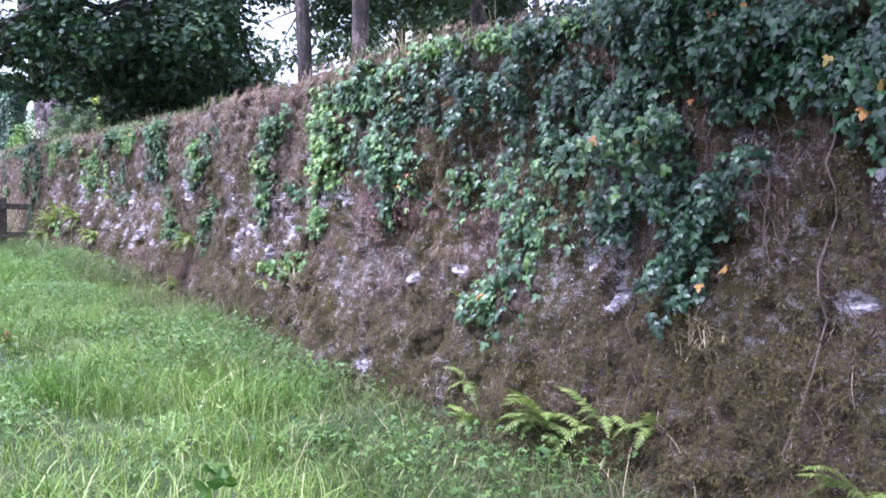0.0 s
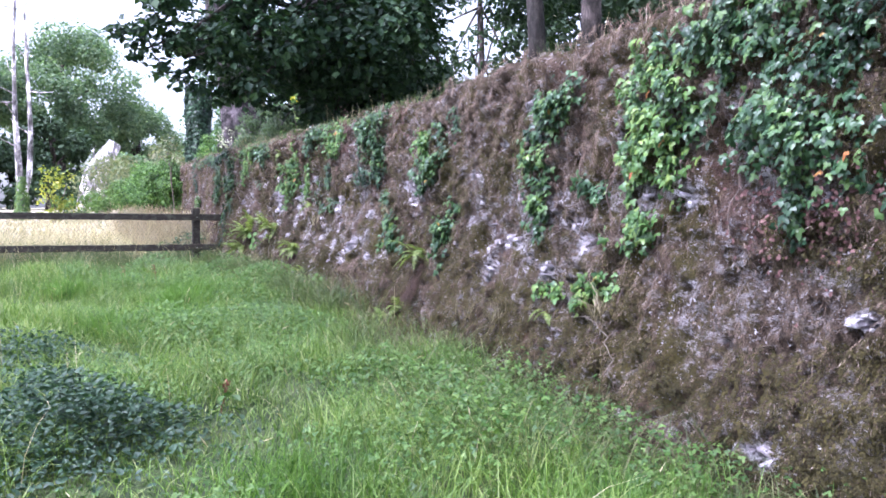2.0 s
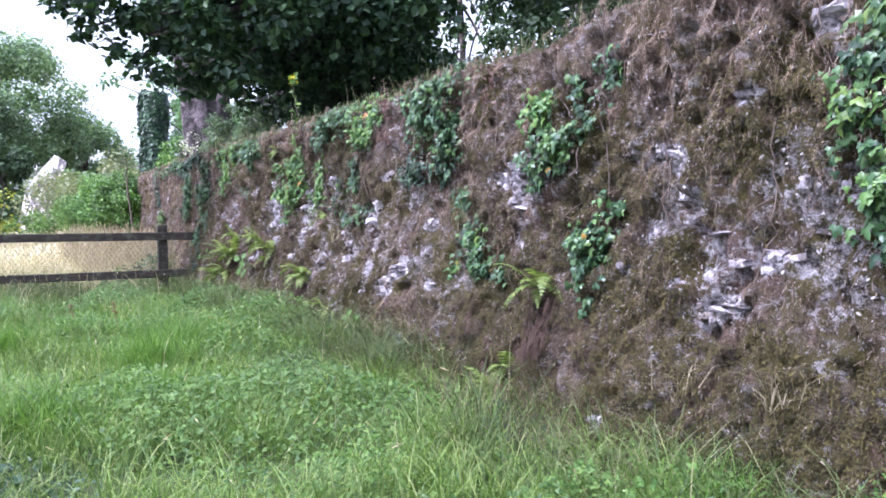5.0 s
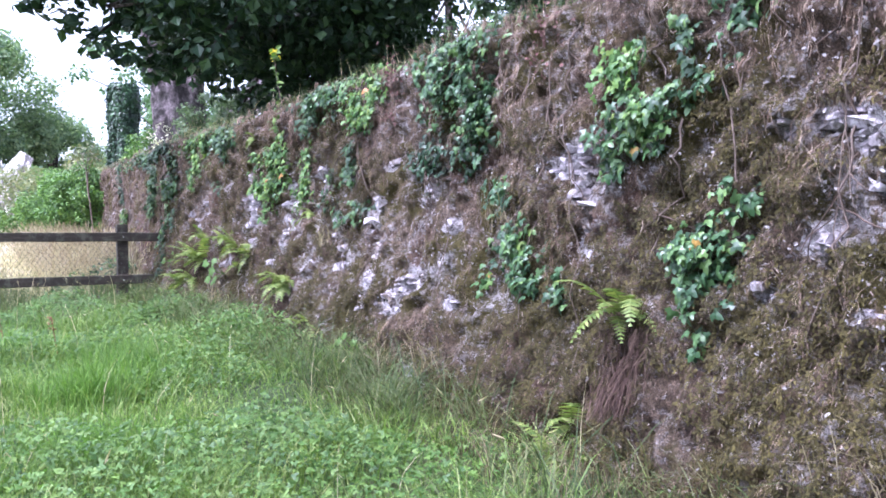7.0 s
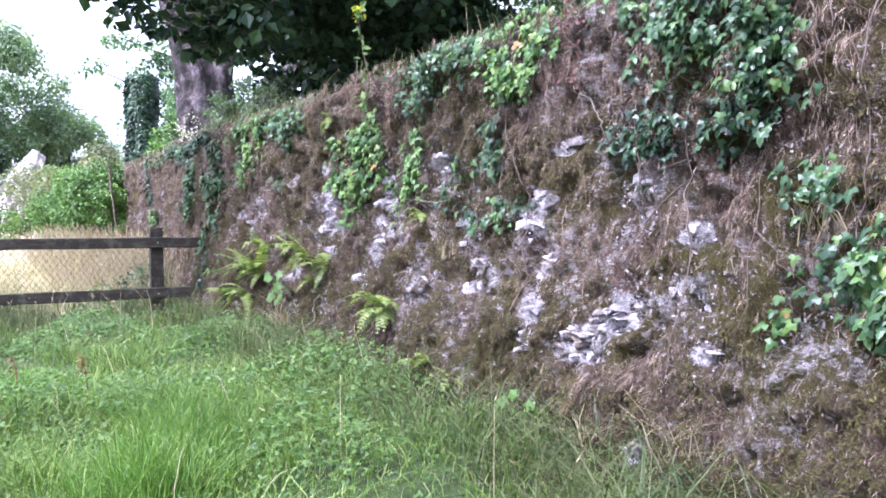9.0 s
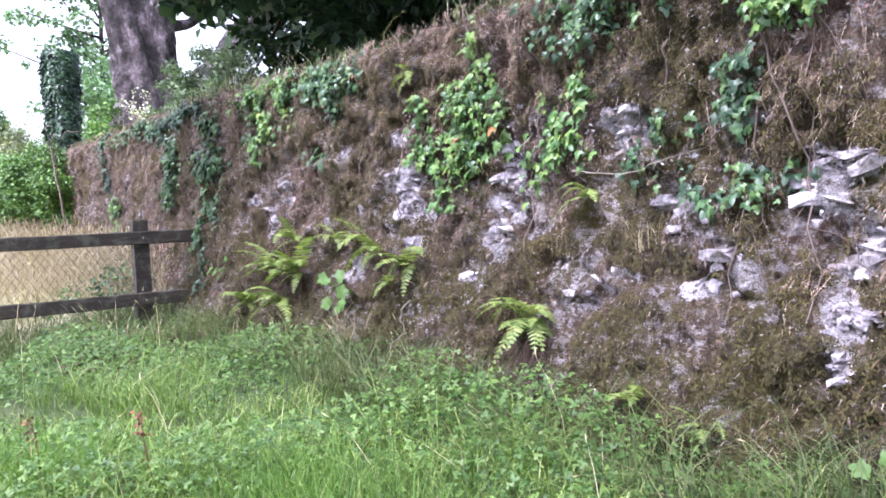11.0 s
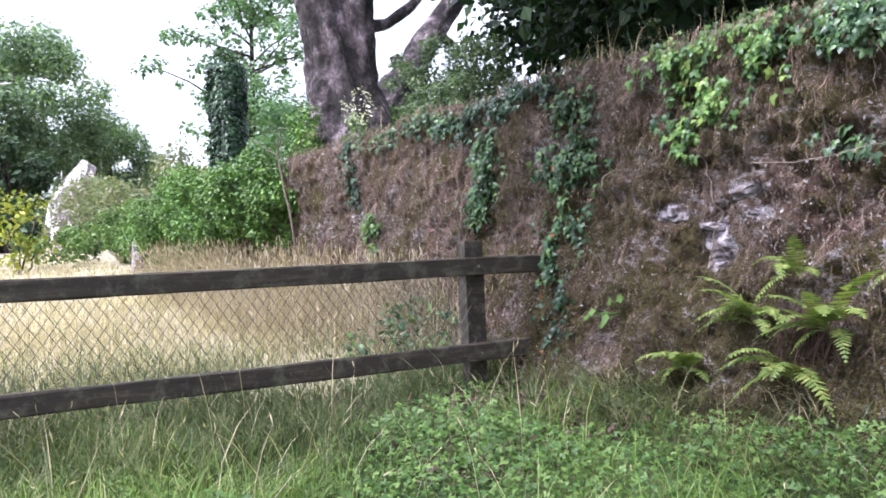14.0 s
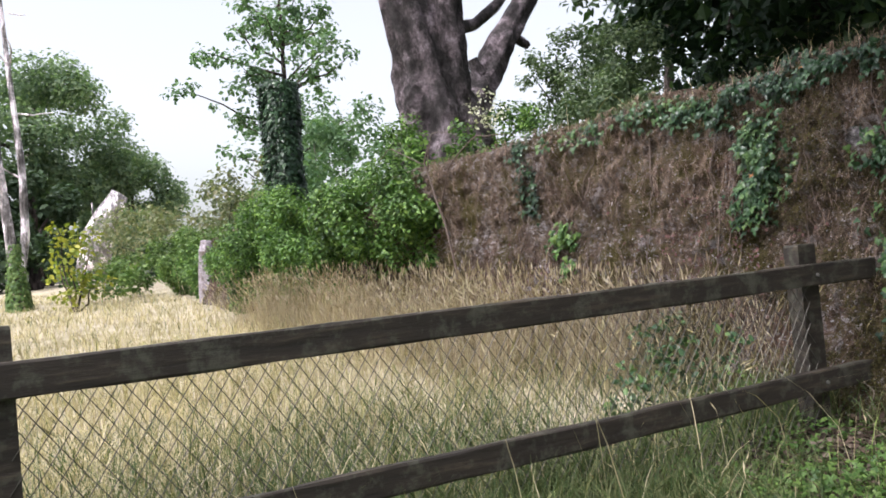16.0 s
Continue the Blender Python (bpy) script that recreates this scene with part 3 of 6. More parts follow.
def terrace_z(x, y):
    rise = top_z(y) - 0.06 + 0.10 * np.clip(x - face_x(y) - 0.4, 0, 12) + 0.12 * (vn(x * 0.8, y * 0.8, 7) - 0.5)
    down = smooth((y - 34) / 7)
    return rise * (1 - down) + (ground_z(x, y) - 0.3) * down


def shifted_terrace():
    ts = np.concatenate([[0.28, 0.5, 0.8], np.arange(1.2, 6, 0.5), np.arange(6, 46, 3.0)])
    ys = np.arange(-12, 44, 0.5)
    gt, gy = np.meshgrid(ts, ys, indexing="ij")
    gx = face_x(gy) + gt
    v = np.stack([gx, gy, terrace_z(gx, gy)], -1).reshape(-1, 3)
    n, k = len(ts), len(ys)
    i, j = np.meshgrid(np.arange(n - 1), np.arange(k - 1), indexing="ij")
    f = np.stack([i * k + j, (i + 1) * k + j, (i + 1) * k + j + 1, i * k + j + 1], -1).reshape(-1, 4)
    return new("ground_terrace", np_mesh("ground_terrace", v, [f], M_BANK, True))


def bank_material():
    m, nt, b, out = nodes_of("shaded_bank_soil")
    n = noise_tex(nt, 2.0, 5)
    nt.links.new(ramp(nt, n, [(0.3, (0.03, 0.035, 0.015)), (0.6, (0.07, 0.085, 0.03)), (0.8, (0.14, 0.12, 0.06))]), b.inputs["Base Color"])
    b.inputs["Roughness"].default_value = 0.95
    bump(nt, b, n, 0.7, 0.05)
    return m


M_BANK = bank_material()
tagged(shifted_terrace(), label="raised weedy bank held up by the wall", category="ground", kind="structure")


def build_wall():
    ys = np.concatenate([np.arange(-12, 0, 0.4), np.arange(0, 26, 0.032), np.arange(26, 37.01, 0.15)])
    s = np.linspace(0, 1, 80)
    gy, gs = np.meshgrid(ys, s, indexing="ij")
    zt = top_z(gy)
    zb = ground_z(face_x(gy) - 0.4, gy) - 0.25
    gz = zb + (zt - zb) * gs
    gx = wall_skin(gy, gz) + 0.03 * exposed(gy, gz)
    # rounded, worn top edge
    gx = gx + 0.16 * smooth((gs - 0.93) / 0.07) ** 2
    k = len(s)
    front = np.stack([gx, gy, gz], -1)
    # top strip and back
    tx = np.stack([face_x(ys) + 0.25, ys, top_z(ys) + 0.02], -1)[:, None]
    tb = np.stack([face_x(ys) + 0.52, ys, top_z(ys) - 0.03], -1)[:, None]
    bb = np.stack([face_x(ys) + 0.52, ys, ground_z(face_x(ys), ys) - 0.3], -1)[:, None]
    v = np.concatenate([front, tx, tb, bb], 1)
    k = v.shape[1]
    n = len(ys)
    i, j = np.meshgrid(np.arange(n - 1), np.arange(k - 1), indexing="ij")
    f = np.stack([i * k + j, i * k + j + 1, (i + 1) * k + j + 1, (i + 1) * k + j], -1).reshape(-1, 4)
    caps = [np.arange(k)[::-1][None], (np.arange(k) + (n - 1) * k)[None]]
    me = np_mesh("wall_east", v.reshape(-1, 3), [f] + caps, M_WALL, True)
    bare = np.zeros(v.shape[:2])
    bare[:, :len(s)] = exposed(gy, gz)
    me.attributes.new("bare", "FLOAT", "POINT").data.foreach_set("value", bare.ravel().astype(np.float32))
    return new("wall_east", me)


wall = tagged(build_wall(), label="tall old rubble stone wall under roots and moss", category="wall", kind="structure")


# ---- fence ----
FENCE_Y = 20.3


def plank(x0, x1, z0, z1, y, h, d, seed, tilt=0.0):
    """A sawn board along x with worn edges."""
    n = max(int((x1 - x0) / 0.12), 3)
    xs = np.linspace(x0, x1, n)
    zc = np.linspace(z0, z1, n)
    prof = np.array([(-d / 2, -h / 2 + 0.008), (-d / 2 + 0.006, -h / 2), (d / 2, -h / 2), (d / 2, h / 2), (-d / 2 + 0.006, h / 2), (-d / 2, h / 2 - 0.008)])
    wob = 0.005 * (vn(xs * 2 + seed, 3.3, seed) - 0.5)
    v = np.stack([np.repeat(xs, 6), np.tile(prof[:, 0], n) + y + np.repeat(wob, 6), np.tile(prof[:, 1], n) + np.repeat(zc, 6) + 0.01 * (vn(np.repeat(xs, 6) * 4, np.tile(np.arange(6), n) * 1.0, seed) - 0.5)], -1)
    i, j = np.meshgrid(np.arange(n - 1), np.arange(6), indexing="ij")
    f = np.stack([i * 6 + j, i * 6 + (j + 1) % 6, (i + 1) * 6 + (j + 1) % 6, (i + 1) * 6 + j], -1).reshape(-1, 4)
    return v, f, np.array([[5, 4, 3, 2, 1, 0]]), np.array([np.arange(6) + (n - 1) * 6])


def post_mesh(x, y, z0, z1, w, d):
    zs = np.array([z0, z0 + 0.3, z0 + 0.7, z1 - 0.012, z1])
    bag = Bag()
    ring = []
    for i, z in enumerate(zs):
        s = 0.93 if i == 4 else 1.0
        o = 0.004 * math.sin(i * 2.3 + x)
        for a, b in ((-1, -1), (1, -1), (1, 1), (-1, 1)):
            ring.append((x + o + a * w / 2 * s, y + b * d / 2 * s, z))
    f = [(i * 4 + j, i * 4 + (j + 1) % 4, (i + 1) * 4 + (j + 1) % 4, (i + 1) * 4 + j) for i in range(4) for j in range(4)]
    bag.add(ring, f + [(16, 17, 18, 19)], )
    return bag


def build_fence():
    fence = thing("fence", "dark weathered post-and-rail fence with chain-link wire", "fence")
    posts = [3.73, -0.47, -4.65, -8.8]
    for x in posts:
        g = float(ground_z(np.array(x), np.array(FENCE_Y)))
        p = post_mesh(x, FENCE_Y + 0.075, g - 0.25, 1.655, 0.15, 0.10).part("post", M_WOOD, fence)
        for z in (1.475, 0.86):
            v, f, t = tube([(x, FENCE_Y - 0.026, z), (x, FENCE_Y - 0.036, z)], 0.011, 6)
            b = Bag()
            b.add(v, f, t)
            b.part("bolt", M_BOLT, p, "zinc bolt head")
    for name, za, zb in (("rail", 1.475, 1.47), ("rail", 0.87, 0.845)):
        for x0, x1, sd in ((-0.5, 4.28, 1), (-8.9, -0.51, 5)):
            b = Bag()
            z_at = lambda x: za + (zb - za) * (4.28 - x) / 4.8
            b.add(*plank(x0, x1, z_at(x0), z_at(x1), FENCE_Y, 0.125, 0.045, sd + za))
            b.part(name, M_WOOD, fence)
    # chain link, bay by bay
    for x0, x1 in ((-0.47, 3.73), (-4.65, -0.47), (-8.8, -4.65)):
        b = Bag()
        z0, z1, step = 0.5, 1.44, 0.072
        h = z1 - z0
        dx = h * 0.72
        for sgn in (1, -1):
            for s in np.arange(x0 - dx, x1 + dx, step):
                a, c = (s, s + dx) if sgn > 0 else (s + dx, s)
                pts = []
                for u in np.linspace(0, 1, 9):
                    x = a + (c - a) * u
                    if x0 <= x <= x1:
                        pts.append((x, FENCE_Y + 0.035 + 0.006 * sgn * math.sin(u * 40) + 0.02 * math.sin(x * 1.3), z0 + h * u + 0.008 * math.sin(x * 5)))
                if len(pts) > 1:
                    v, f = tube(pts, 0.0021, 3, cap=False)
                    b.add(v, f)
        b.part("wire_mesh", M_WIRE, fence, "rusty diamond chain-link wire")


build_fence()


# ---- plants on the wall ----
def on_wall(y, z, out):
    return np.stack([wall_skin(y, z) - out, y, z], -1)


def ivy(mat, *lobes, bulge=0.07, dens=900, size=0.046):
    """One ivy plant: leaves in ragged lobes (y, z, half width, half height), and its stems."""
    seed = int(lobes[0][0] * 100 + lobes[0][1] * 10)
    g = np.random.default_rng(seed + 100)
    label = {D: "glossy ivy hanging on the wall, shade put into its dark green", Y: "yellow-green young ivy climbing the stone wall", I: "green ivy trailing down the stone wall"}[mat]
    plant = thing("ivy", label, "ivy", group="ivy on the wall")
    b, old, st = Bag(), Bag(), Bag()
    for y0, z0, ry, rz in lobes:
        n = int(3.1416 * ry * rz * dens * 3.6) + 10
        y, z = y0 + g.normal(0, 0.62, n) * ry, z0 + g.normal(0, 0.62, n) * rz
        lump = fbm(y * 6.5 + seed, z * 4.6, 1.7, 3)
        keep = (np.hypot((y - y0) / ry, (z - z0) / rz) < 1.5) & (lump > 0.36 + 0.2 * g.random(n)) & (z < top_z(y) + 0.06) & (z > ground_z(face_x(y) - 0.4, y) + 0.05)
        y, z, lump = y[keep], z[keep], lump[keep]
        n = len(y)
        if n == 0:
            continue
        out = bulge * (0.2 + 2.0 * np.clip(lump - 0.34, 0, 1)) * (0.3 + g.random(n)) + 0.012
        at = on_wall(y, z, out) + np.stack([np.clip(z - top_z(y) + 0.1, 0, 1), 0 * y, 0 * y], -1)
        normal = np.stack([-1.0 + 0 * y, g.normal(0, 0.5, n), g.normal(0.45, 0.45, n)], -1)
        rot = frames_of(normal, g.normal(0, 0.6, n))
        sz = size * g.uniform(0.45, 1.3, n)
        dead = g.random(n) < 0.005
        scatter(b, IVY, at[~dead], rot[~dead], sz[~dead])
        scatter(old, IVY, at[dead], rot[dead], sz[dead])
        for i in range(max(1, int(ry * 9))):
            zz = np.linspace(min(z0 + rz * g.uniform(0.6, 1.5), float(top_z(np.array(y0))) - 0.02), z0 - rz * g.uniform(0.8, 1.9), 12)
            yy = y0 + g.uniform(-0.8, 0.8) * ry + 0.09 * (vn(zz * 2.1 + i * 9, seed, 1) - 0.5) + 0.03 * (vn(zz * 9, i, seed) - 0.5)
            zz = np.maximum(zz, ground_z(face_x(yy) - 0.4, yy) + 0.02)
            v, f = tube(on_wall(yy, zz, 0.014), np.linspace(0.006, 0.002, 12) * g.uniform(0.4, 1.2), 4, cap=False)
            st.add(v, f)
    b.part("leaves", mat, plant, kind="stuff")
    if old.n:
        old.part("withered_leaves", M_OLDLEAF, plant, "yellowed and orange dying leaves", kind="stuff")
    st.part("stemwork", M_STEM, plant, "brown clinging stems", kind="stuff")
    return plant


D, Y, I = M_IVY_SHADED, M_IVY_YOUNG, M_IVY
# the first stretch, a deep curtain with its shade put into the dark leaf colour
ivy(D, (2.42, 2.2, 0.38, 0.2), (1.88, 2.12, 0.32, 0.22), (2.13, 1.88, 0.28, 0.2), (2.83, 2.15, 0.34, 0.25), (2.46, 1.6, 0.24, 0.22), (2.48, 1.26, 0.17, 0.2), (2.54, 1.0, 0.11, 0.14), (3.14, 2.02, 0.26, 0.27), (2.96, 1.42, 0.15, 0.15), (1.5, 2.0, 0.25, 0.3), (2.5, 2.42, 0.7, 0.12), bulge=0.24, dens=1100)
ivy(I, (2.85, 1.72, 0.22, 0.18), (2.7, 1.85, 0.18, 0.13), bulge=0.45, dens=900)
ivy(Y, (4.9, 2.52, 0.5, 0.06), (4.1, 2.48, 0.4, 0.06), (3.5, 2.46, 0.3, 0.06), (5.8, 2.55, 0.3, 0.05), bulge=0.1, dens=1100)
ivy(D, (4.27, 2.28, 0.5, 0.25), (3.75, 1.98, 0.37, 0.3), (3.61, 2.42, 0.35, 0.13), (4.95, 2.1, 0.45, 0.26), bulge=0.14, dens=620)
ivy(I, (4.78, 1.58, 0.25, 0.17), (4.13, 1.56, 0.42, 0.21), (3.72, 1.22, 0.26, 0.23), (3.96, 0.87, 0.22, 0.2), (3.45, 1.6, 0.2, 0.2), bulge=0.08, dens=420)
ivy(I, (5.71, 2.36, 0.6, 0.24), (6.0, 2.14, 0.33, 0.27), (5.57, 1.85, 0.27, 0.17), (5.21, 1.73, 0.23, 0.2), (5.37, 1.43, 0.07, 0.16), bulge=0.13, dens=760)
ivy(Y, (6.51, 2.18, 0.34, 0.22), (6.62, 1.86, 0.25, 0.24), (6.56, 1.51, 0.21, 0.2), (6.72, 1.3, 0.22, 0.1), (6.41, 1.72, 0.2, 0.2), bulge=0.1, dens=720)
ivy(Y, (7.04, 0.92, 0.2, 0.1), (7.6, 0.87, 0.1, 0.06), bulge=0.07, dens=700)
ivy(I, (7.68, 2.27, 0.25, 0.13), (7.87, 1.98, 0.19, 0.17), (7.91, 1.68, 0.19, 0.16), (7.88, 1.44, 0.18, 0.11), (7.83, 1.28, 0.06, 0.05), bulge=0.12, dens=1000)
ivy(Y, (7.75, 2.2, 0.2, 0.1), (7.95, 1.85, 0.14, 0.12), (7.85, 1.5, 0.12, 0.1), bulge=0.13, dens=500)
ivy(I, (7.32, 1.62, 0.09, 0.07), (7.2, 1.56, 0.1, 0.08), bulge=0.08, dens=800)
ivy(Y, (7.72, 0.9, 0.06, 0.07), (7.25, 0.86, 0.06, 0.09), bulge=0.06, dens=800)
# the middle stretch
ivy(Y, (10.5, 2.2, 0.12, 0.17), (10.34, 1.92, 0.15, 0.12), bulge=0.1, dens=950)
ivy(I, (10.18, 2.27, 0.17, 0.11), (10.21, 2.07, 0.19, 0.11), (10.38, 1.88, 0.2, 0.12), (10.54, 1.74, 0.08, 0.1), bulge=0.1, dens=900)
ivy(I, (9.84, 2.0, 0.16, 0.12), (9.76, 2.34, 0.13, 0.1), bulge=0.06, dens=420)
ivy(I, (9.95, 1.33, 0.17, 0.11), (9.92, 1.15, 0.15, 0.1), (9.79, 1.55, 0.09, 0.06), (9.92, 0.95, 0.03, 0.07), bulge=0.11, dens=1050)
ivy(I, (12.14, 2.58, 0.5, 0.16), (12.38, 2.35, 0.27, 0.17), (11.82, 2.15, 0.2, 0.2), (11.79, 2.3, 0.16, 0.12), bulge=0.1, dens=800)
ivy(D, (12.3, 1.93, 0.38, 0.13), (12.6, 1.88, 0.18, 0.13), (11.85, 2.02, 0.14, 0.14), bulge=0.05, dens=520, size=0.042)
ivy(I, (11.64, 1.65, 0.17, 0.09), bulge=0.1, dens=750)
ivy(I, (11.36, 1.32, 0.24, 0.12), (11.18, 1.14, 0.17, 0.09), (10.94, 1.1, 0.05, 0.09), bulge=0.07, dens=640)
ivy(Y, (11.77, 1.14, 0.05, 0.09), (11.31, 1.13, 0.07, 0.06), (11.3, 1.32, 0.06, 0.14), bulge=0.07, dens=900)
ivy(Y, (13.62, 2.6, 0.3, 0.19), (13.64, 2.36, 0.13, 0.11), bulge=0.12, dens=1000)
ivy(I, (14.7, 2.6, 0.42, 0.18), (14.32, 2.68, 0.35, 0.1), bulge=0.08, dens=560)
ivy(I, (14.4, 1.85, 0.2, 0.15), (13.86, 1.62, 0.24, 0.07), (14.4, 1.72, 0.12, 0.09), bulge=0.05, dens=520, size=0.042)
ivy(I, (13.89, 1.96, 0.11, 0.1), (13.87, 2.14, 0.09, 0.06), (14.05, 1.66, 0.15, 0.08), (13.94, 1.54, 0.12, 0.05), bulge=0.06, dens=620)
ivy(Y, (15.0, 1.9, 0.2, 0.12), (15.25, 1.83, 0.16, 0.17), (15.13, 2.04, 0.1, 0.1), (14.81, 2.2, 0.06, 0.13), bulge=0.06, dens=520)
ivy(Y, (15.72, 2.42, 0.11, 0.22), (15.86, 2.28, 0.15, 0.1), (15.93, 1.97, 0.3, 0.22), (15.53, 2.12, 0.06, 0.16), (15.99, 1.67, 0.19, 0.08), bulge=0.09, dens=640)
ivy(Y, (16.23, 1.96, 0.12, 0.16), (16.21, 1.74, 0.08, 0.1), (16.28, 2.26, 0.09, 0.07), bulge=0.09, dens=640)
# towards the fence and past it
ivy(I, (17.4, 2.6, 0.32, 0.18), (17.84, 2.68, 0.22, 0.14), (17.41, 2.41, 0.2, 0.07), bulge=0.09, dens=700)
ivy(Y, (18.59, 2.72, 0.37, 0.17), (18.54, 2.47, 0.32, 0.15), (18.74, 2.32, 0.24, 0.13), (18.82, 2.16, 0.09, 0.08), (18.95, 2.7, 0.24, 0.16), bulge=0.1, dens=820)
ivy(I, (17.8, 2.04, 0.17, 0.09), bulge=0.05, dens=520)
ivy(I, (18.93, 2.31, 0.18, 0.12), (18.3, 2.72, 0.2, 0.12), bulge=0.06, dens=520)
ivy(I, (19.87, 2.5, 0.2, 0.18), (19.99, 2.12, 0.3, 0.22), (20.08, 1.84, 0.25, 0.2), (20.06, 1.56, 0.18, 0.16), bulge=0.09, dens=1000)
ivy(D, (20.0, 1.2, 0.16, 0.16), (19.95, 0.95, 0.12, 0.1), bulge=0.05, dens=240)
ivy(I, (21.12, 2.28, 0.24, 0.26), (21.18, 1.96, 0.17, 0.16), bulge=0.11, dens=1000)
ivy(D, (21.38, 2.7, 0.5, 0.13), (20.9, 2.8, 0.24, 0.14), (20.4, 2.77, 0.4, 0.1), bulge=0.1, dens=700)
ivy(Y, (23.45, 1.87, 0.19, 0.12), (23.39, 1.62, 0.09, 0.1), bulge=0.1, dens=900)
ivy(D, (24.0, 2.33, 0.13, 0.27), (24.12, 2.8, 0.18, 0.13), bulge=0.06, dens=700)
ivy(I, (23.0, 2.8, 0.6, 0.1), (22.2, 2.78, 0.5, 0.1), bulge=0.08, dens=420)


def wall_roots():
    """The mat of dead roots and stripped stems over the stones."""
    g = np.random.default_rng(21)
    n = 105000
    y = g.uniform(0.2, 26, n)
    hz = g.random(n) ** 0.8
    zb = ground_z(face_x(y) - 0.4, y)
    z = zb + (top_z(y) + 0.02 - zb) * hz
    mask = fbm(y * 0.9, z * 1.2, 40, 3)
    keep = mask + 0.42 * (z / 2.8) - 0.14 + 0.25 * (fbm(y * 7, z * 1.5, 41, 2) - 0.5) > 0.55 + 0.25 * g.random(n) + 0.7 * exposed(y, z)
    y, z = y[keep], z[keep]
    n = len(y)
    length = g.uniform(0.02, 0.085, n) * (0.6 + 1.8 * (g.random(n) > 0.9))
    width = g.uniform(0.0012, 0.0032, n)
    sway = g.normal(0, 0.28, n) * length
    kink = g.normal(0, 0.14, n) * length
    wd = g.choice([-1, 1], n)
    cols = []
    for s in (0, 0.5, 1.0):
        zz = np.maximum(z - length * s, ground_z(face_x(y) - 0.4, y) - 0.05)
        yy = y + sway * s + kink * math.sin(math.pi * s)
        p = on_wall(yy, zz, 0.006 + 0.035 * s * g.random(n) + 0.022 * g.random(n))
        half = np.stack([0.3 * width * wd, width, np.zeros(n)], -1) * (0.5 if s < 1 else 0.2)
        cols += [p - half, p + half]
    v = np.stack(cols, 1)
    base = np.arange(n)[:, None, None] * 6
    q = np.array([[0, 1, 3, 2], [2, 3, 5, 4]])
    b = Bag()
    b.add(v, (q[None] + base).reshape(-1, 4))
    ob = b.part("root_mat", M_ROOT, None, "mat of dry brown roots over the wall", kind="stuff")
    tagged(ob, category="roots")
    # reddish creeper patches
    b = Bag()
    for yc, zc, w, h, k in ((5.3, 1.42, 0.42, 0.3, 700), (11.2, 2.5, 0.2, 0.2, 130), (13.1, 2.5, 0.2, 0.3, 160), (24, 1.2, 1.2, 0.6, 900), (21.6, 1.6, 0.9, 0.6, 500)):
        y = g.normal(yc, w * 0.5, k)
        z = g.normal(zc, h * 0.5, k)
        at = on_wall(y, z, g.uniform(0.01, 0.06, k))
        nrm = np.stack([-np.ones(k), g.normal(0, 0.6, k), g.normal(0, 0.6, k)], -1)
        scatter(b, SPRAY, at, frames_of(nrm, g.uniform(0, 6.3, k)), g.uniform(0.012, 0.032, k))
    tagged(b.part("red_creeper", M_REDROOT, None, "reddish withered creeper clinging to the wall", kind="stuff"), category="creeper")


wall_roots()


def hanging_stems():
    """Long dead stems and aerial roots combed straight down the face."""
    g = np.random.default_rng(210)
    n = 52000
    y = g.uniform(3.5, 26, n)
    y = y + 0.05 * np.sin(y * 37)
    zt = top_z(y) + 0.02
    zb = ground_z(face_x(y) - 0.4, y)
    drop = g.random(n) ** 1.5
    z = zt - drop * (zt - zb - 0.25)
    band = fbm(y * 5.5, z * 0.5, 140, 3)
    keep = band + 0.30 * (1 - drop) > 0.56 + 0.28 * g.random(n) + 0.9 * exposed(y, z)
    y, z, zb = y[keep], z[keep], zb[keep]
    n = len(y)
    length = g.uniform(0.03, 0.13, n) * (1 + 1.2 * (g.random(n) > 0.9))
    width = g.uniform(0.0010, 0.0024, n)
    sway = g.normal(0, 0.16, n)
    lift = g.uniform(0.006, 0.03, n)
    cols = []
    for k in range(6):
        s = k / 5
        zz = np.maximum(z - length * s, zb)
        yy = y + sway * length * s + 0.02 * (vn(zz * 11, y * 40, 3) - 0.5)
        p = on_wall(yy, zz, lift * (0.5 + 0.5 * math.sin(math.pi * s)))
        half = np.stack([-0.3 * width, width, 0 * width], -1) * (0.5 - 0.3 * s)
        cols += [p - half, p + half]
    v = np.stack(cols, 1)
    q = np.array([[2 * k, 2 * k + 1, 2 * k + 3, 2 * k + 2] for k in range(5)])
    b = Bag()
    b.add(v, (q[None] + np.arange(n)[:, None, None] * 12).reshape(-1, 4))
    tagged(b.part("hanging_stems", M_ROOT, None, "dry brown stems hanging straight down the wall", kind="stuff"), category="roots")


hanging_stems()


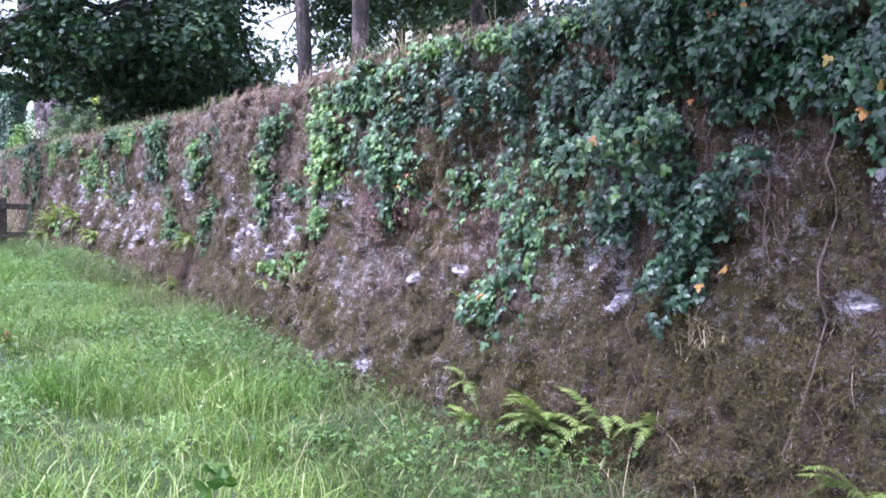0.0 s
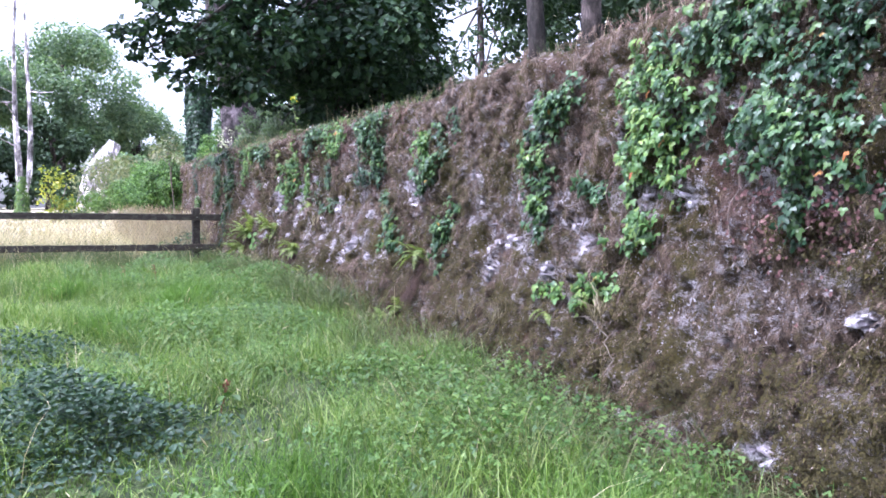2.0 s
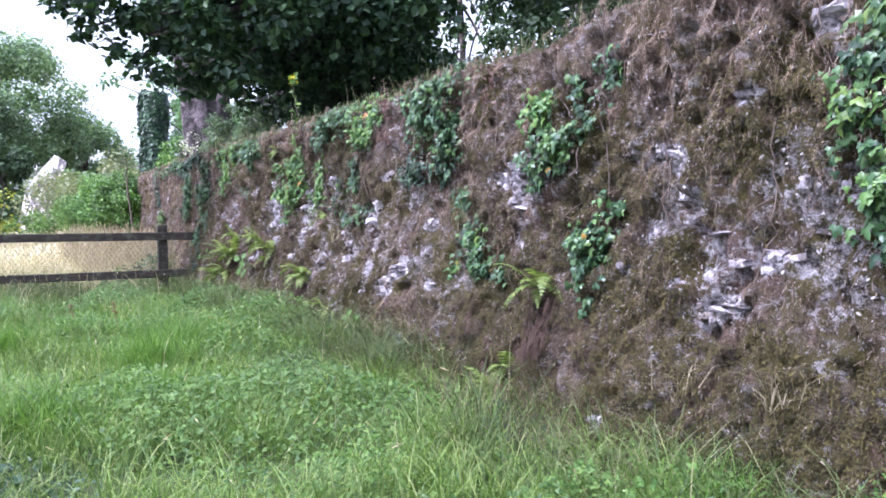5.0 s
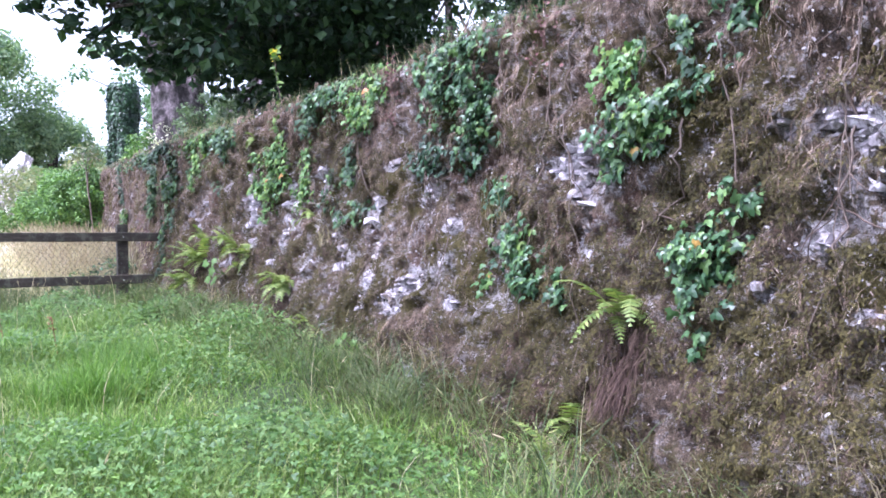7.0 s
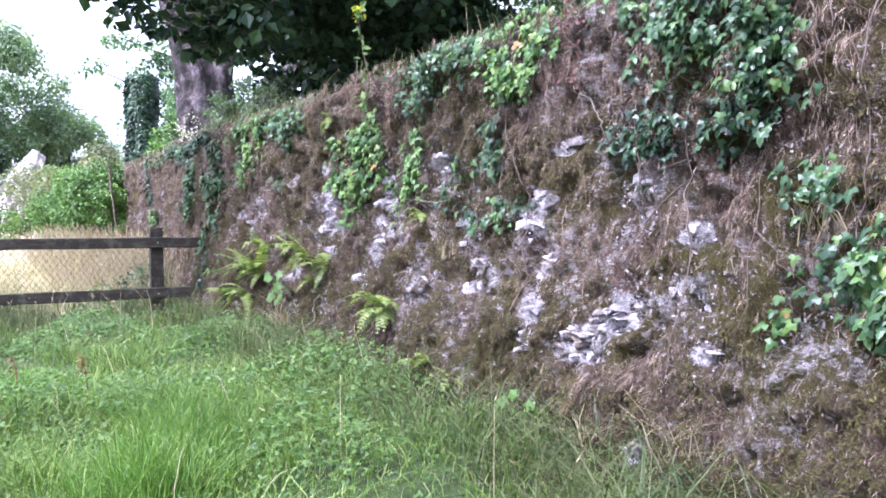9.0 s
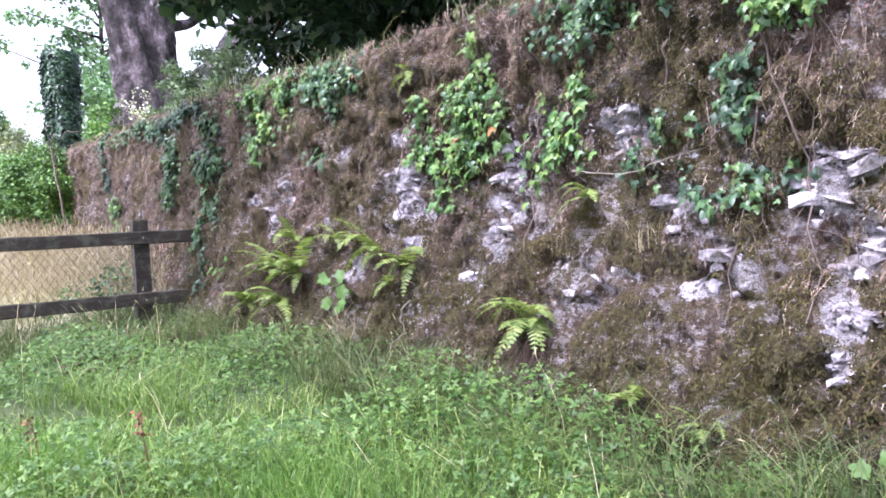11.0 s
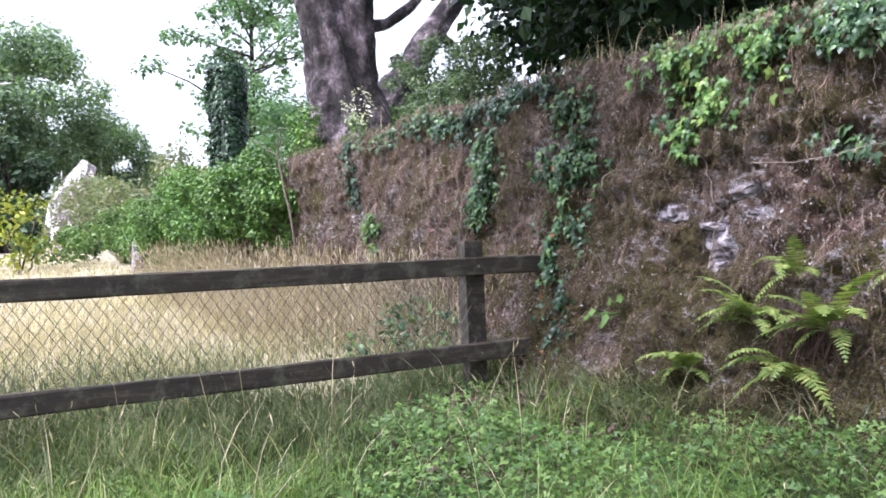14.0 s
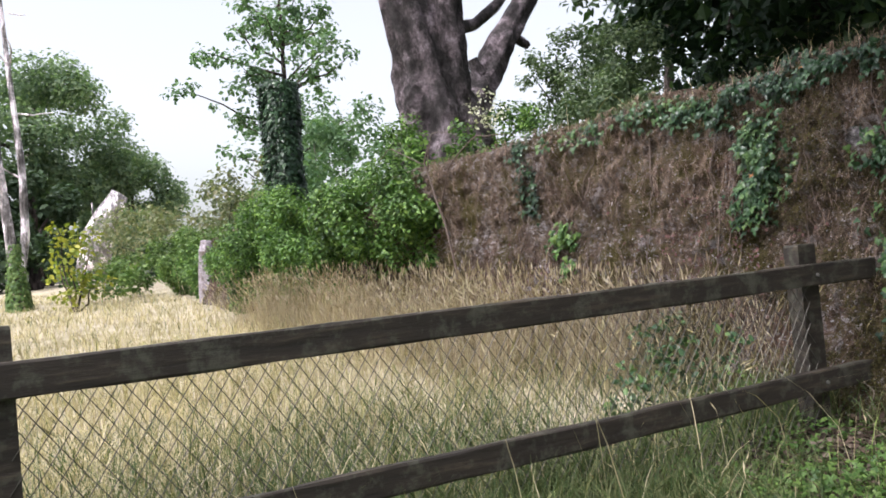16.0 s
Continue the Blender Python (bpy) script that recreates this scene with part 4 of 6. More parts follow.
def wall_vines():
    """Thick bare stems, one thing each."""
    g = np.random.default_rng(5)
    for i in range(90):
        y = g.uniform(1.0, 25.5)
        zt = float(top_z(np.array(y))) - g.uniform(-0.02, 0.9)
        ln = g.uniform(0.5, 1.7)
        zz = np.linspace(zt, max(zt - ln, float(ground_z(np.array(3.6), np.array(y)))), 16)
        yy = y + g.normal(0, 0.10) * (zt - zz) + 0.16 * (vn(zz * 2.3, i * 3.1, 2) - 0.5) + 0.05 * (vn(zz * 8, i * 3.1, 5) - 0.5)
        v, f = tube(on_wall(yy, zz, 0.025), np.linspace(1, 0.45, 16) * g.uniform(0.003, 0.008), 5, cap=False)
        b = Bag()
        b.add(v, f)
        for k in range(2):
            j = g.integers(2, 12)
            z2 = np.linspace(zz[j], zz[j] - g.uniform(0.15, 0.5), 8)
            y2 = yy[j] + g.choice([-1, 1]) * np.linspace(0, g.uniform(0.08, 0.3), 8) ** 0.8
            v, f = tube(on_wall(y2, z2, 0.022), np.linspace(1, 0.4, 8) * 0.004, 4, cap=False)
            b.add(v, f)
        ob = b.part("vine", M_STEM, None, "bare grey-brown ivy stem running down the wall", True)
        tagged(ob, category="vine", group="vines on the wall")
    # the dead sapling bent over the wall near the ivy hedge
    b = Bag()
    for pts, r in (([(4.1, 24.9, 0.6), (4.12, 24.95, 1.5), (4.06, 25.1, 2.3), (4.05, 25.4, 2.85), (4.1, 25.3, 3.05)], 0.045),
                   ([(4.06, 25.1, 2.3), (3.98, 24.7, 2.75), (4.0, 24.2, 2.95), (4.1, 23.8, 2.9)], 0.025),
                   ([(4.05, 25.3, 2.8), (3.9, 24.9, 3.1), (3.9, 24.5, 3.05)], 0.018), ([(4.05, 25.4, 2.85), (3.9, 25.9, 3.1), (3.9, 26.2, 3.0)], 0.018)):
        p = np.asarray(pts)
        s = np.linspace(0, 1, 14)
        q = np.stack([np.interp(s, np.linspace(0, 1, len(p)), p[:, k]) for k in range(3)], -1)
        q += 0.03 * (np.stack([vn(s * 9, k * 5.0, 3) for k in range(3)], -1) - 0.5)
        b.add(*tube(q, 0.36 * r * np.linspace(1, 0.5, 14), 6, 0.2))
    tagged(b.part("dead_sapling", M_STEM, None, "bare dead sapling leaning against the wall", True), category="sapling")



def wall_twigs():
    """Pale dead twigs and a bent runner hanging on the wall."""
    g = np.random.default_rng(12)
    for pts, r in (([(16.2, 1.02), (16.3, 0.93), (16.22, 0.83), (16.3, 0.72)], 0.008), ([(18.4, 2.02), (18.0, 1.98), (17.6, 2.03), (17.2, 2.0)], 0.005), ([(7.3, 0.72), (7.0, 0.75), (6.7, 0.62), (6.55, 0.42)], 0.006),
                   ([(19.6, 2.1), (19.52, 1.95), (19.6, 1.82)], 0.007), ([(13.0, 2.2), (12.8, 2.0), (12.85, 1.8)], 0.005), ([(14.9, 1.75), (14.5, 1.7), (14.1, 1.8)], 0.006), ([(20.4, 0.9), (20.2, 0.75), (20.25, 0.6)], 0.005)):
        p = np.asarray(pts)
        s = np.linspace(0, 1, 18)
        u = np.linspace(0, 1, len(p))
        yy, zz = np.interp(s, u, p[:, 0]), np.interp(s, u, p[:, 1])
        for _ in range(3):
            yy[1:-1] = (yy[:-2] + 2 * yy[1:-1] + yy[2:]) / 4
            zz[1:-1] = (zz[:-2] + 2 * zz[1:-1] + zz[2:]) / 4
        b = Bag()
        b.add(*tube(on_wall(yy, zz, 0.05 + 0.03 * np.sin(s * 3.1)), 0.65 * r * np.linspace(1, 0.5, 18), 5, 0.15))
        tagged(b.part("twig", M_TWIG, None, "pale dead twig caught on the wall", True), category="twig", group="twigs on the wall")


wall_vines()
wall_twigs()


def strands(b, at, length, width, tilt, g):
    """Tiny straight fibres lying along the wall's face."""
    n = len(at)
    a = g.normal(0, tilt, n)
    d = np.stack([-g.uniform(0.0, 0.6, n), np.sin(a), -np.cos(a)], -1) * length[:, None]
    w = np.stack([g.normal(0, 0.4, n), np.cos(a), np.sin(a)], -1) * (width * 0.5)[:, None]
    v = np.stack([at - w, at + w, at + d + w * 0.4, at + d - w * 0.4], 1)
    b.add(v, (np.array([[0, 1, 2, 3]])[None] + np.arange(n)[:, None, None] * 4).reshape(-1, 4))


# where the moss lies thick, (y, z, half width, half height)
MOSSY = [(14.6, 1.3, 0.35, 0.18), (14.2, 0.85, 0.5, 0.3), (9.3, 1.24, 0.2, 0.14), (9.3, 0.78, 0.5, 0.25), (8.75, 1.85, 0.2, 0.15), (9.2, 1.3, 0.2, 0.12), (14.3, 1.58, 0.25, 0.1), (13.1, 0.72, 0.35, 0.14), (11.9, 1.0, 0.2, 0.1), (16.5, 1.5, 0.3, 0.14), (17.2, 1.7, 0.3, 0.2), (16.9, 2.4, 0.5, 0.2), (2.6, 0.5, 1.2, 0.35), (5.0, 0.5, 0.9, 0.25), (8.0, 0.62, 0.5, 0.2), (15.6, 1.1, 0.4, 0.3), (15.0, 2.3, 0.4, 0.2)]


def wall_moss():
    g = np.random.default_rng(8)
    n = 620000
    y = g.uniform(0.5, 22, n)
    zb = ground_z(face_x(y) - 0.4, y)
    z = zb + g.random(n) ** 1.5 * 2.2
    thick = 0 * y
    for yc, zc, ry, rz in MOSSY:
        thick = np.maximum(thick, np.exp(-((y - yc) / ry) ** 2 - ((z - zc) / rz) ** 2))
    # moss grows denser towards the foot, its dark colour also standing for shade
    keep = fbm(y * 1.7, z * 2.2, 70, 4) + 0.34 * thick > 0.25 + 0.10 * g.random(n) + 0.25 * np.minimum(z - zb, 1.05) + 0.5 * exposed(y, z)
    y, z = y[keep], z[keep]
    n = len(y)
    b = Bag()
    strands(b, on_wall(y, z, g.uniform(0.0, 0.03, n) + 0.05 * np.clip(fbm(y * 6, z * 7, 71, 2) - 0.4, 0, 1)), g.uniform(0.007, 0.022, n), g.uniform(0.0035, 0.0085, n), 1.4, g)
    tagged(b.part("moss", M_MOSS_SHADE, None, "olive-brown moss cushions, thickened low down to darken the shaded wall foot", kind="stuff"), category="moss")
    # fine dead scraps and fibres caught all over the wall
    n = 70000
    y, hz = g.uniform(0.5, 25, n), g.random(n)
    zb = ground_z(face_x(y) - 0.4, y)
    z = zb + hz * (top_z(y) - zb)
    keep = g.random(n) > 0.85 * exposed(y, z)
    y, z = y[keep], z[keep]
    n = len(y)
    b = Bag()
    strands(b, on_wall(y, z, g.uniform(0.004, 0.035, n)), g.uniform(0.008, 0.032, n), g.uniform(0.002, 0.005, n), 0.6, g)
    tagged(b.part("dead_scraps", M_SCRAP, None, "fine dry fibres and leaf scraps on the wall", kind="stuff"), category="leaf litter")


wall_moss()


def frond(g, base, az, length, rise, droop):
    """One fern frond: a bent rib with narrowing pairs of leaflets."""
    n = 17
    s = np.linspace(0, 1, n)
    out = np.array([math.cos(az), math.sin(az), 0])
    rib = np.asarray(base) + out[None] * (length * (s * 0.85))[:, None] + np.array([0, 0, 1.0])[None] * (length * (rise * s - droop * s * s))[:, None]
    side = np.array([-math.sin(az), math.cos(az), 0])
    b = Bag()
    v, f = tube(rib, np.linspace(0.004, 0.0012, n), 3, cap=False)
    b.add(v, f)
    vs, fs = [], []
    for i in range(2, n):
        w = length * 0.2 * math.sin(math.pi * min(1, 0.18 + 0.82 * (i / n)) ** 0.8) * (1.0 if i < n - 1 else 0.5) + 0.006
        fw = rib[min(i + 1, n - 1)] - rib[i - 1]
        fw = fw / (np.linalg.norm(fw) + 1e-9)
        for sg in (1, -1):
            d = side * sg + fw * 0.35 + np.array([0, 0, -0.18 + 0.1 * g.normal()])
            tip = rib[i] + d * w
            half = fw * length * 0.026
            k = len(vs)
            mid = rib[i] + d * w * 0.5
            vs += [rib[i] - half, rib[i] + half, mid + half * 0.9, tip, mid - half * 0.9]
            fs += [(k, k + 1, k + 2, k + 3, k + 4)]
    b.add(vs, fs)
    return b


def fern(y, z, n, length, seed, spread=1.0, out=0.03):
    g = np.random.default_rng(seed)
    f = thing("fern", "yellow-green fern growing out of the wall", "fern", group="ferns on the wall")
    base = on_wall(np.array([y]), np.array([z]), out)[0]
    for i in range(int(n * 1.5)):
        az = math.pi + g.uniform(-1.5, 1.5) * spread
        frond(g, base + g.normal(0, 0.02, 3), az, length * g.uniform(0.5, 1.05), g.uniform(0.2, 1.3), g.uniform(0.5, 1.1)).part("frond", M_FERN, f)


FERNS_FAR = [(18.73, 0.86, 7, 0.36), (18.25, 1.18, 8, 0.42), (17.8, 1.15, 8, 0.42), (17.97, 0.92, 7, 0.38), (18.05, 1.4, 4, 0.36), (17.38, 1.42, 3, 0.28), (17.06, 1.43, 4, 0.28), (16.75, 1.32, 4, 0.34), (16.36, 1.24, 5, 0.38), (16.5, 1.12, 2, 0.28), (16.42, 2.5, 4, 0.2), (14.83, 1.6, 3, 0.3), (15.12, 0.95, 12, 0.36)]
FERNS_NEAR = [(14.28, 0.68, 3, 0.24), (10.38, 1.02, 7, 0.34), (10.66, 0.46, 5, 0.3), (10.58, 0.3, 6, 0.34), (3.23, 0.28, 11, 0.36), (2.87, 0.36, 4, 0.28), (2.58, 0.38, 5, 0.26), (3.83, 0.2, 5, 0.22), (1.5, 0.36, 9, 0.36), (4.02, 0.36, 3, 0.24), (4.4, 0.84, 2, 0.2), (13.9, 0.62, 3, 0.2), (7.6, 0.72, 2, 0.2)]
for i, (y, z, n, ln) in enumerate(FERNS_FAR + FERNS_NEAR):
    fern(y, z, n, ln, 300 + i)


def root_skirt(y, z, w, h, seed):
    """The dark brown beard of dead fronds and roots under an old fern."""
    g = np.random.default_rng(seed)
    b = Bag()
    n = 520
    yy, zz = g.normal(y, w * 0.4, n), z - g.random(n) * h * 0.8
    strands(b, on_wall(yy, zz, g.uniform(0.02, 0.09, n)), g.uniform(0.04, 0.15, n), g.uniform(0.003, 0.007, n), 0.35, g)
    tagged(b.part("dead_fronds", M_DEADFROND, None, "dark brown beard of dead fern fronds on the wall", kind="stuff"), category="dead fern")


M_DEADFROND = island_material("dead_frond", [(0.026, 0.015, 0.012), (0.045, 0.026, 0.021), (0.07, 0.043, 0.034), (0.11, 0.075, 0.058)])
root_skirt(15.02, 0.9, 0.16, 0.4, 1)
root_skirt(10.3, 0.98, 0.17, 0.45, 2)
root_skirt(14.28, 0.62, 0.12, 0.3, 3)
root_skirt(17.9, 1.3, 0.25, 0.3, 4)


def broad_herb(y, z, seed, k=9, size=0.09):
    g = np.random.default_rng(seed)
    h = thing("broadleaf_herb", "bright green round-leaved herb on the wall", "herb")
    base = on_wall(np.array([y]), np.array([z]), 0.02)[0]
    disc = np.array([(0, 0, 0)] + [(0.5 * math.cos(a) * (1 + 0.2 * math.cos(5 * a)), 0.5 * math.sin(a) * (1 + 0.2 * math.cos(5 * a)), -0.05 * (1 + math.cos(2 * a))) for a in np.linspace(0, 2 * np.pi, 20, endpoint=False)])
    tri = [(0, 1 + i, 1 + (i + 1) % 20) for i in range(20)]
    for i in range(k):
        tip = base + np.array([-g.uniform(0.08, 0.2), g.uniform(-0.17, 0.17), g.uniform(-0.1, 0.15)])
        b = Bag()
        b.add(*tube(wander(base, tip, 5, 0.02, i), 0.003, 3, cap=False))
        s = b.part("stalk", M_HERB, h)
        b = Bag()
        rot = frames_of(np.array([[-0.9, g.normal(0, 0.3), g.uniform(0.1, 0.9)]]), np.array([g.uniform(0, 6)]))
        scatter(b, (disc, tri), tip[None], rot, size * g.uniform(0.7, 1.1))
        b.part("leaf", M_HERB, h)


broad_herb(16.97, 1.03, 1)
broad_herb(13.0, 0.55, 2, 5, 0.07)
broad_herb(19.4, 1.15, 3, 7, 0.06)


M_TUFT = leaf_material("withered_grass", [(0.16, 0.13, 0.08), (0.26, 0.21, 0.14), (0.38, 0.32, 0.23)], 0.7, 0.2, 2.0)


def dry_tufts():
    """Pale withered grass hanging from the wall and along its top."""
    g = np.random.default_rng(31)
    b = Bag()
    spots = [(12.1, 0.55, 0.35), (14.4, 1.35, 0.25), (8.3, 0.6, 0.3), (11.6, 1.5, 0.25), (17.2, 2.6, 0.25), (7.0, 0.75, 0.3), (17.8, 0.75, 0.3), (16.9, 0.7, 0.35), (2.4, 0.8, 0.2), (12.6, 0.5, 0.3), (19.2, 0.7, 0.3), (9.0, 0.55, 0.3)]
    for y, z, ln in spots:
        k = 45
        yy, zz = g.normal(y, 0.07, k), g.normal(z, 0.04, k)
        blades(b, on_wall(yy, zz, 0.03), g.uniform(0.5, 1.2, k) * ln, 0.006, g.uniform(0.6, 1.5, k), int(y * 10))
    tagged(b.part("dry_tufts", M_TUFT, None, "pale withered grass tufts on the wall", kind="stuff"), category="dry grass")
    b = Bag()
    n = 9000
    y = g.uniform(0, 30, n)
    y = y[vn(y * 1.4, 5, 5) + 0.35 * g.random(n) > 0.62]
    n = len(y)
    x = face_x(y) + g.uniform(0.02, 0.6, n)
    blades(b, np.stack([x, y, top_z(y) - 0.03 + 0.06 * np.clip(x - face_x(y) - 0.3, 0, 1)], -1), g.uniform(0.04, 0.17, n), 0.006, g.uniform(0.1, 1.0, n), 9)
    tagged(b.part("top_grass", M_HAYGREEN, None, "thin grass growing along the wall top", kind="stuff"), category="grass")
    b = Bag()
    n = 900
    y = np.concatenate([g.normal(19.9, 0.45, 70), g.normal(6.0, 0.5, 60), g.normal(18.6, 0.4, 40), g.normal(13.6, 0.5, 30), g.uniform(2, 25, 50)])
    n = len(y)
    x = face_x(y) + g.uniform(0.05, 0.5, n)
    blades(b, np.stack([x, y, top_z(y) - 0.03], -1), g.uniform(0.1, 0.36, n), 0.005, g.uniform(0.05, 0.9, n), 10, head=True)
    tagged(b.part("top_straw", M_HAY, None, "straw-coloured seeding grass on the wall top", kind="stuff"), category="dry grass")


dry_tufts()


def ragwort(y, seed, h=0.6):
    g = np.random.default_rng(seed)
    w = thing("ragwort", "yellow-flowered weed on the wall top", "weed")
    base = np.array([float(face_x(y)) + 0.15, y, float(top_z(np.array(y))) - 0.03])
    tip = base + np.array([-0.05, 0.12, h])
    line = wander(base, tip, 8, 0.04, seed)
    b = Bag()
    b.add(*tube(line, np.linspace(0.006, 0.003, 8), 4, cap=False))
    b.part("stem", M_STEM, w)
    b = Bag()
    k = 26
    at = line[g.integers(1, 8, k)] + g.normal(0, 0.015, (k, 3))
    scatter(b, LEAF, at, frames_of(g.normal(0, 1, (k, 3)) + np.array([0, 0, 0.8]), g.uniform(0, 6.3, k)), g.uniform(0.05, 0.1, k))
    b.part("leaves", M_SHRUB, w)
    b = Bag()
    k = 26
    at = tip + g.normal(0, 0.035, (k, 3)) - np.array([0, 0, 0.02])
    scatter(b, SPRAY, at, frames_of(g.normal(0, 1, (k, 3)), g.uniform(0, 6.3, k)), g.uniform(0.025, 0.045, k))
    b.part("flowers", M_FLOWER, w, "bright yellow flower heads", kind="stuff")


ragwort(16.0, 1, 0.6)


# ---- ground cover ----
def meadow():
    g = np.random.default_rng(77)
    b = Bag()
    n = 150000
    y = np.where(g.random(n) < 0.93, -1 + 21.2 * g.random(n), -1 - 8 * g.random(n) ** 2)
    x = np.where(g.random(n) < 0.8, 4.35 - 6.2 * g.random(n), 4.35 - 18 * g.random(n) ** 1.5)
    ok = (x < face_x(y) - 0.12) & ((x < face_x(y) - 0.9) | (y > 11) | (g.random(n) < 0.55)) & (np.abs(np.arctan2(x + 0.2, y + 9)) < 1.4)
    x, y = x[ok], y[ok]
    cl = fbm(x * 1.3, y * 1.3, 11, 3)
    ok = (cl + 0.5 * g.random(len(x)) > 0.47) & ((g.random(len(x)) > 0.7) | (x < 1.5) | (y < 17.2))
    x, y, cl = x[ok], y[ok], cl[ok]
    n = len(x)
    tall = np.clip((cl - 0.45) * 4, 0, 1)
    ln = g.uniform(0.07, 0.20, n) * (0.75 + 1.3 * tall) * np.where((x > face_x(y) - 0.9) & (y < 11), 0.7, 1.0)
    blades(b, np.stack([x, y, ground_z(x, y) - 0.015], -1), ln, g.uniform(0.004, 0.010, n), g.uniform(0.25, 1.25, n), 3)
    tagged(b.part("grass", M_GRASS, None, "lush uneven green meadow grass", kind="stuff"), category="grass")
    # soft tussocks of long grass
    for i in range(115):
        cx, cy = g.uniform(-3, 3.6), g.uniform(3, 19.5)
        if cx > face_x(cy) - 0.5:
            continue
        b = Bag()
        k = 170
        px, py = g.normal(cx, 0.16, k), g.normal(cy, 0.16, k)
        blades(b, np.stack([px, py, ground_z(px, py) - 0.01], -1), g.uniform(0.2, 0.46, k), 0.006, g.uniform(0.3, 1.3, k), i)
        b.part("grass_clump", M_GRASS, thing("grass_tussock", "long soft tussock of fresh green grass", "grass", group="tussocks in the meadow"), kind="stuff")
    for i, (cx, cy, r, h) in enumerate(((2.2, 13.7, 0.34, 0.55), (2.6, 14.3, 0.3, 0.5), (1.15, 11.6, 0.4, 0.5), (1.1, 15.4, 0.4, 0.5), (2.65, 14.9, 0.3, 0.5), (1.8, 16.0, 0.4, 0.45), (2.0, 12.4, 0.35, 0.4), (3.0, 7.0, 0.4, 0.4), (2.6, 5.4, 0.4, 0.4), (1.4, 6.2, 0.4, 0.4), (3.2, 8.3, 0.3, 0.4))):
        b = Bag()
        k = 900
        px, py = g.normal(cx, r * 0.6, k), g.normal(cy, r * 0.6, k)
        blades(b, np.stack([px, py, ground_z(px, py) - 0.01], -1), h * g.uniform(0.4, 1.0, k), 0.0045, g.uniform(0.2, 1.1, k), 500 + i)
        b.part("grass_clump", M_LUSH, thing("grass_tussock", "tall lush tussock of fine bright grass", "grass", group="tussocks in the meadow"), kind="stuff")
    # straw stalks among the green
    b = Bag()
    k = 1500
    px, py = g.uniform(-4, 3.9, k), g.uniform(2, 20.2, k)
    ok = (px < face_x(py) - 0.2) & (g.random(k) < np.where(py > 17.5, 0.5, 0.35))
    px, py = px[ok], py[ok]
    k = len(px)
    blades(b, np.stack([px, py, ground_z(px, py)], -1), g.uniform(0.25, 0.6, k), 0.004, g.uniform(0.2, 0.9, k), 99, head=True)
    tagged(b.part("seed_stalks", M_HAY, None, "straw-coloured seed stalks among the grass", kind="stuff"), category="grass stalks")
    # broad-leaved herbs along the foot of the wall
    b = Bag()
    n = 110000
    y = g.uniform(2, 21, n)
    x = face_x(y) - g.uniform(0.15, 3.3, n)
    lump = fbm(x * 1.1, y * 1.1, 23, 3)
    dist = (face_x(y) - x)
    ok = lump + 0.22 * g.random(n) > 0.56 + 0.10 * dist / 3 + np.where(y < 7, 0.08, 0) + np.where((y < 9.5) & (dist < 0.9), 0.1, 0) + np.where((y > 14.5) & (y < 16.6) & (dist < 1.2), 0.09, 0) - np.where(y > 16.6, 0.06, 0)
    x, y, lump = x[ok], y[ok], lump[ok]
    n = len(x)
    z = ground_z(x, y) + 0.02 + g.random(n) * (0.06 + 0.75 * np.clip(lump - 0.42, 0, 0.4))
    nrm = np.stack([g.normal(-0.15, 0.45, n), g.normal(-0.15, 0.45, n), np.ones(n)], -1)
    scatter(b, TREFOIL, np.stack([x, y, z], -1), frames_of(nrm, g.uniform(0, 6.3, n)), g.uniform(0.009, 0.030, n))
    tagged(b.part("ground_herbs", M_HERB, None, "fresh green clover and nettle leaves covering the ground", kind="stuff"), category="herbs")
    # bluish nettle clump in the open grass
    b = Bag()
    for cx, cy, k, s, tall in ((0.5, 7.6, 5200, 0.38, 0.42), (0.45, 8.9, 1600, 0.35, 0.2), (-0.4, 7.4, 3200, 0.5, 0.45), (0.35, 10.3, 2200, 0.4, 0.3)):
        px, py = g.normal(cx, s, k), g.normal(cy, s, k)
        pz = ground_z(px, py) + 0.04 + g.random(k) * tall * np.exp(-((px - cx) ** 2 + (py - cy) ** 2) / (s * s * 2))
        nrm = np.stack([g.normal(0, 0.5, k), g.normal(0, 0.5, k), np.ones(k)], -1)
        scatter(b, LEAF, np.stack([px, py, pz], -1), frames_of(nrm, g.uniform(0, 6.3, k)), g.uniform(0.022, 0.055, k))
    tagged(b.part("nettles", M_NETTLE, None, "bluish-green nettle leaves in low clumps", kind="stuff"), category="nettles")
    # brown dead grass matted along the foot of the wall
    b = Bag()
    k = 9000
    py = g.uniform(0.8, 19.5, k)
    px = face_x(py) - 0.33 - 0.5 * g.random(k) ** 1.6
    ok = vn(px * 2, py * 1.3, 27) + 0.3 * g.random(k) > 0.5
    px, py = px[ok], py[ok]
    k = len(px)
    blades(b, np.stack([px, py, ground_z(px, py)], -1), g.uniform(0.08, 0.28, k), 0.005, g.uniform(0.7, 1.6, k), 28)
    tagged(b.part("dead_grass", M_THATCH, None, "matted brown dead grass along the wall foot", kind="stuff"), category="dry grass")
    # leaf litter by the fence post
    b = Bag()
    k = 3200
    px, py = np.concatenate([g.normal(3.6, 0.25, 1200), g.uniform(2.5, 4.1, 2000)]), np.concatenate([g.normal(20.0, 0.25, 1200), g.uniform(18.6, 21.2, 2000)])
    nrm = np.stack([g.normal(0, 0.4, k), g.normal(0, 0.4, k), np.ones(k)], -1)
    scatter(b, LEAF, np.stack([px, py, ground_z(px, py) + g.uniform(0.02, 0.07, k)], -1), frames_of(nrm, g.uniform(0, 6.3, k)), g.uniform(0.03, 0.07, k))
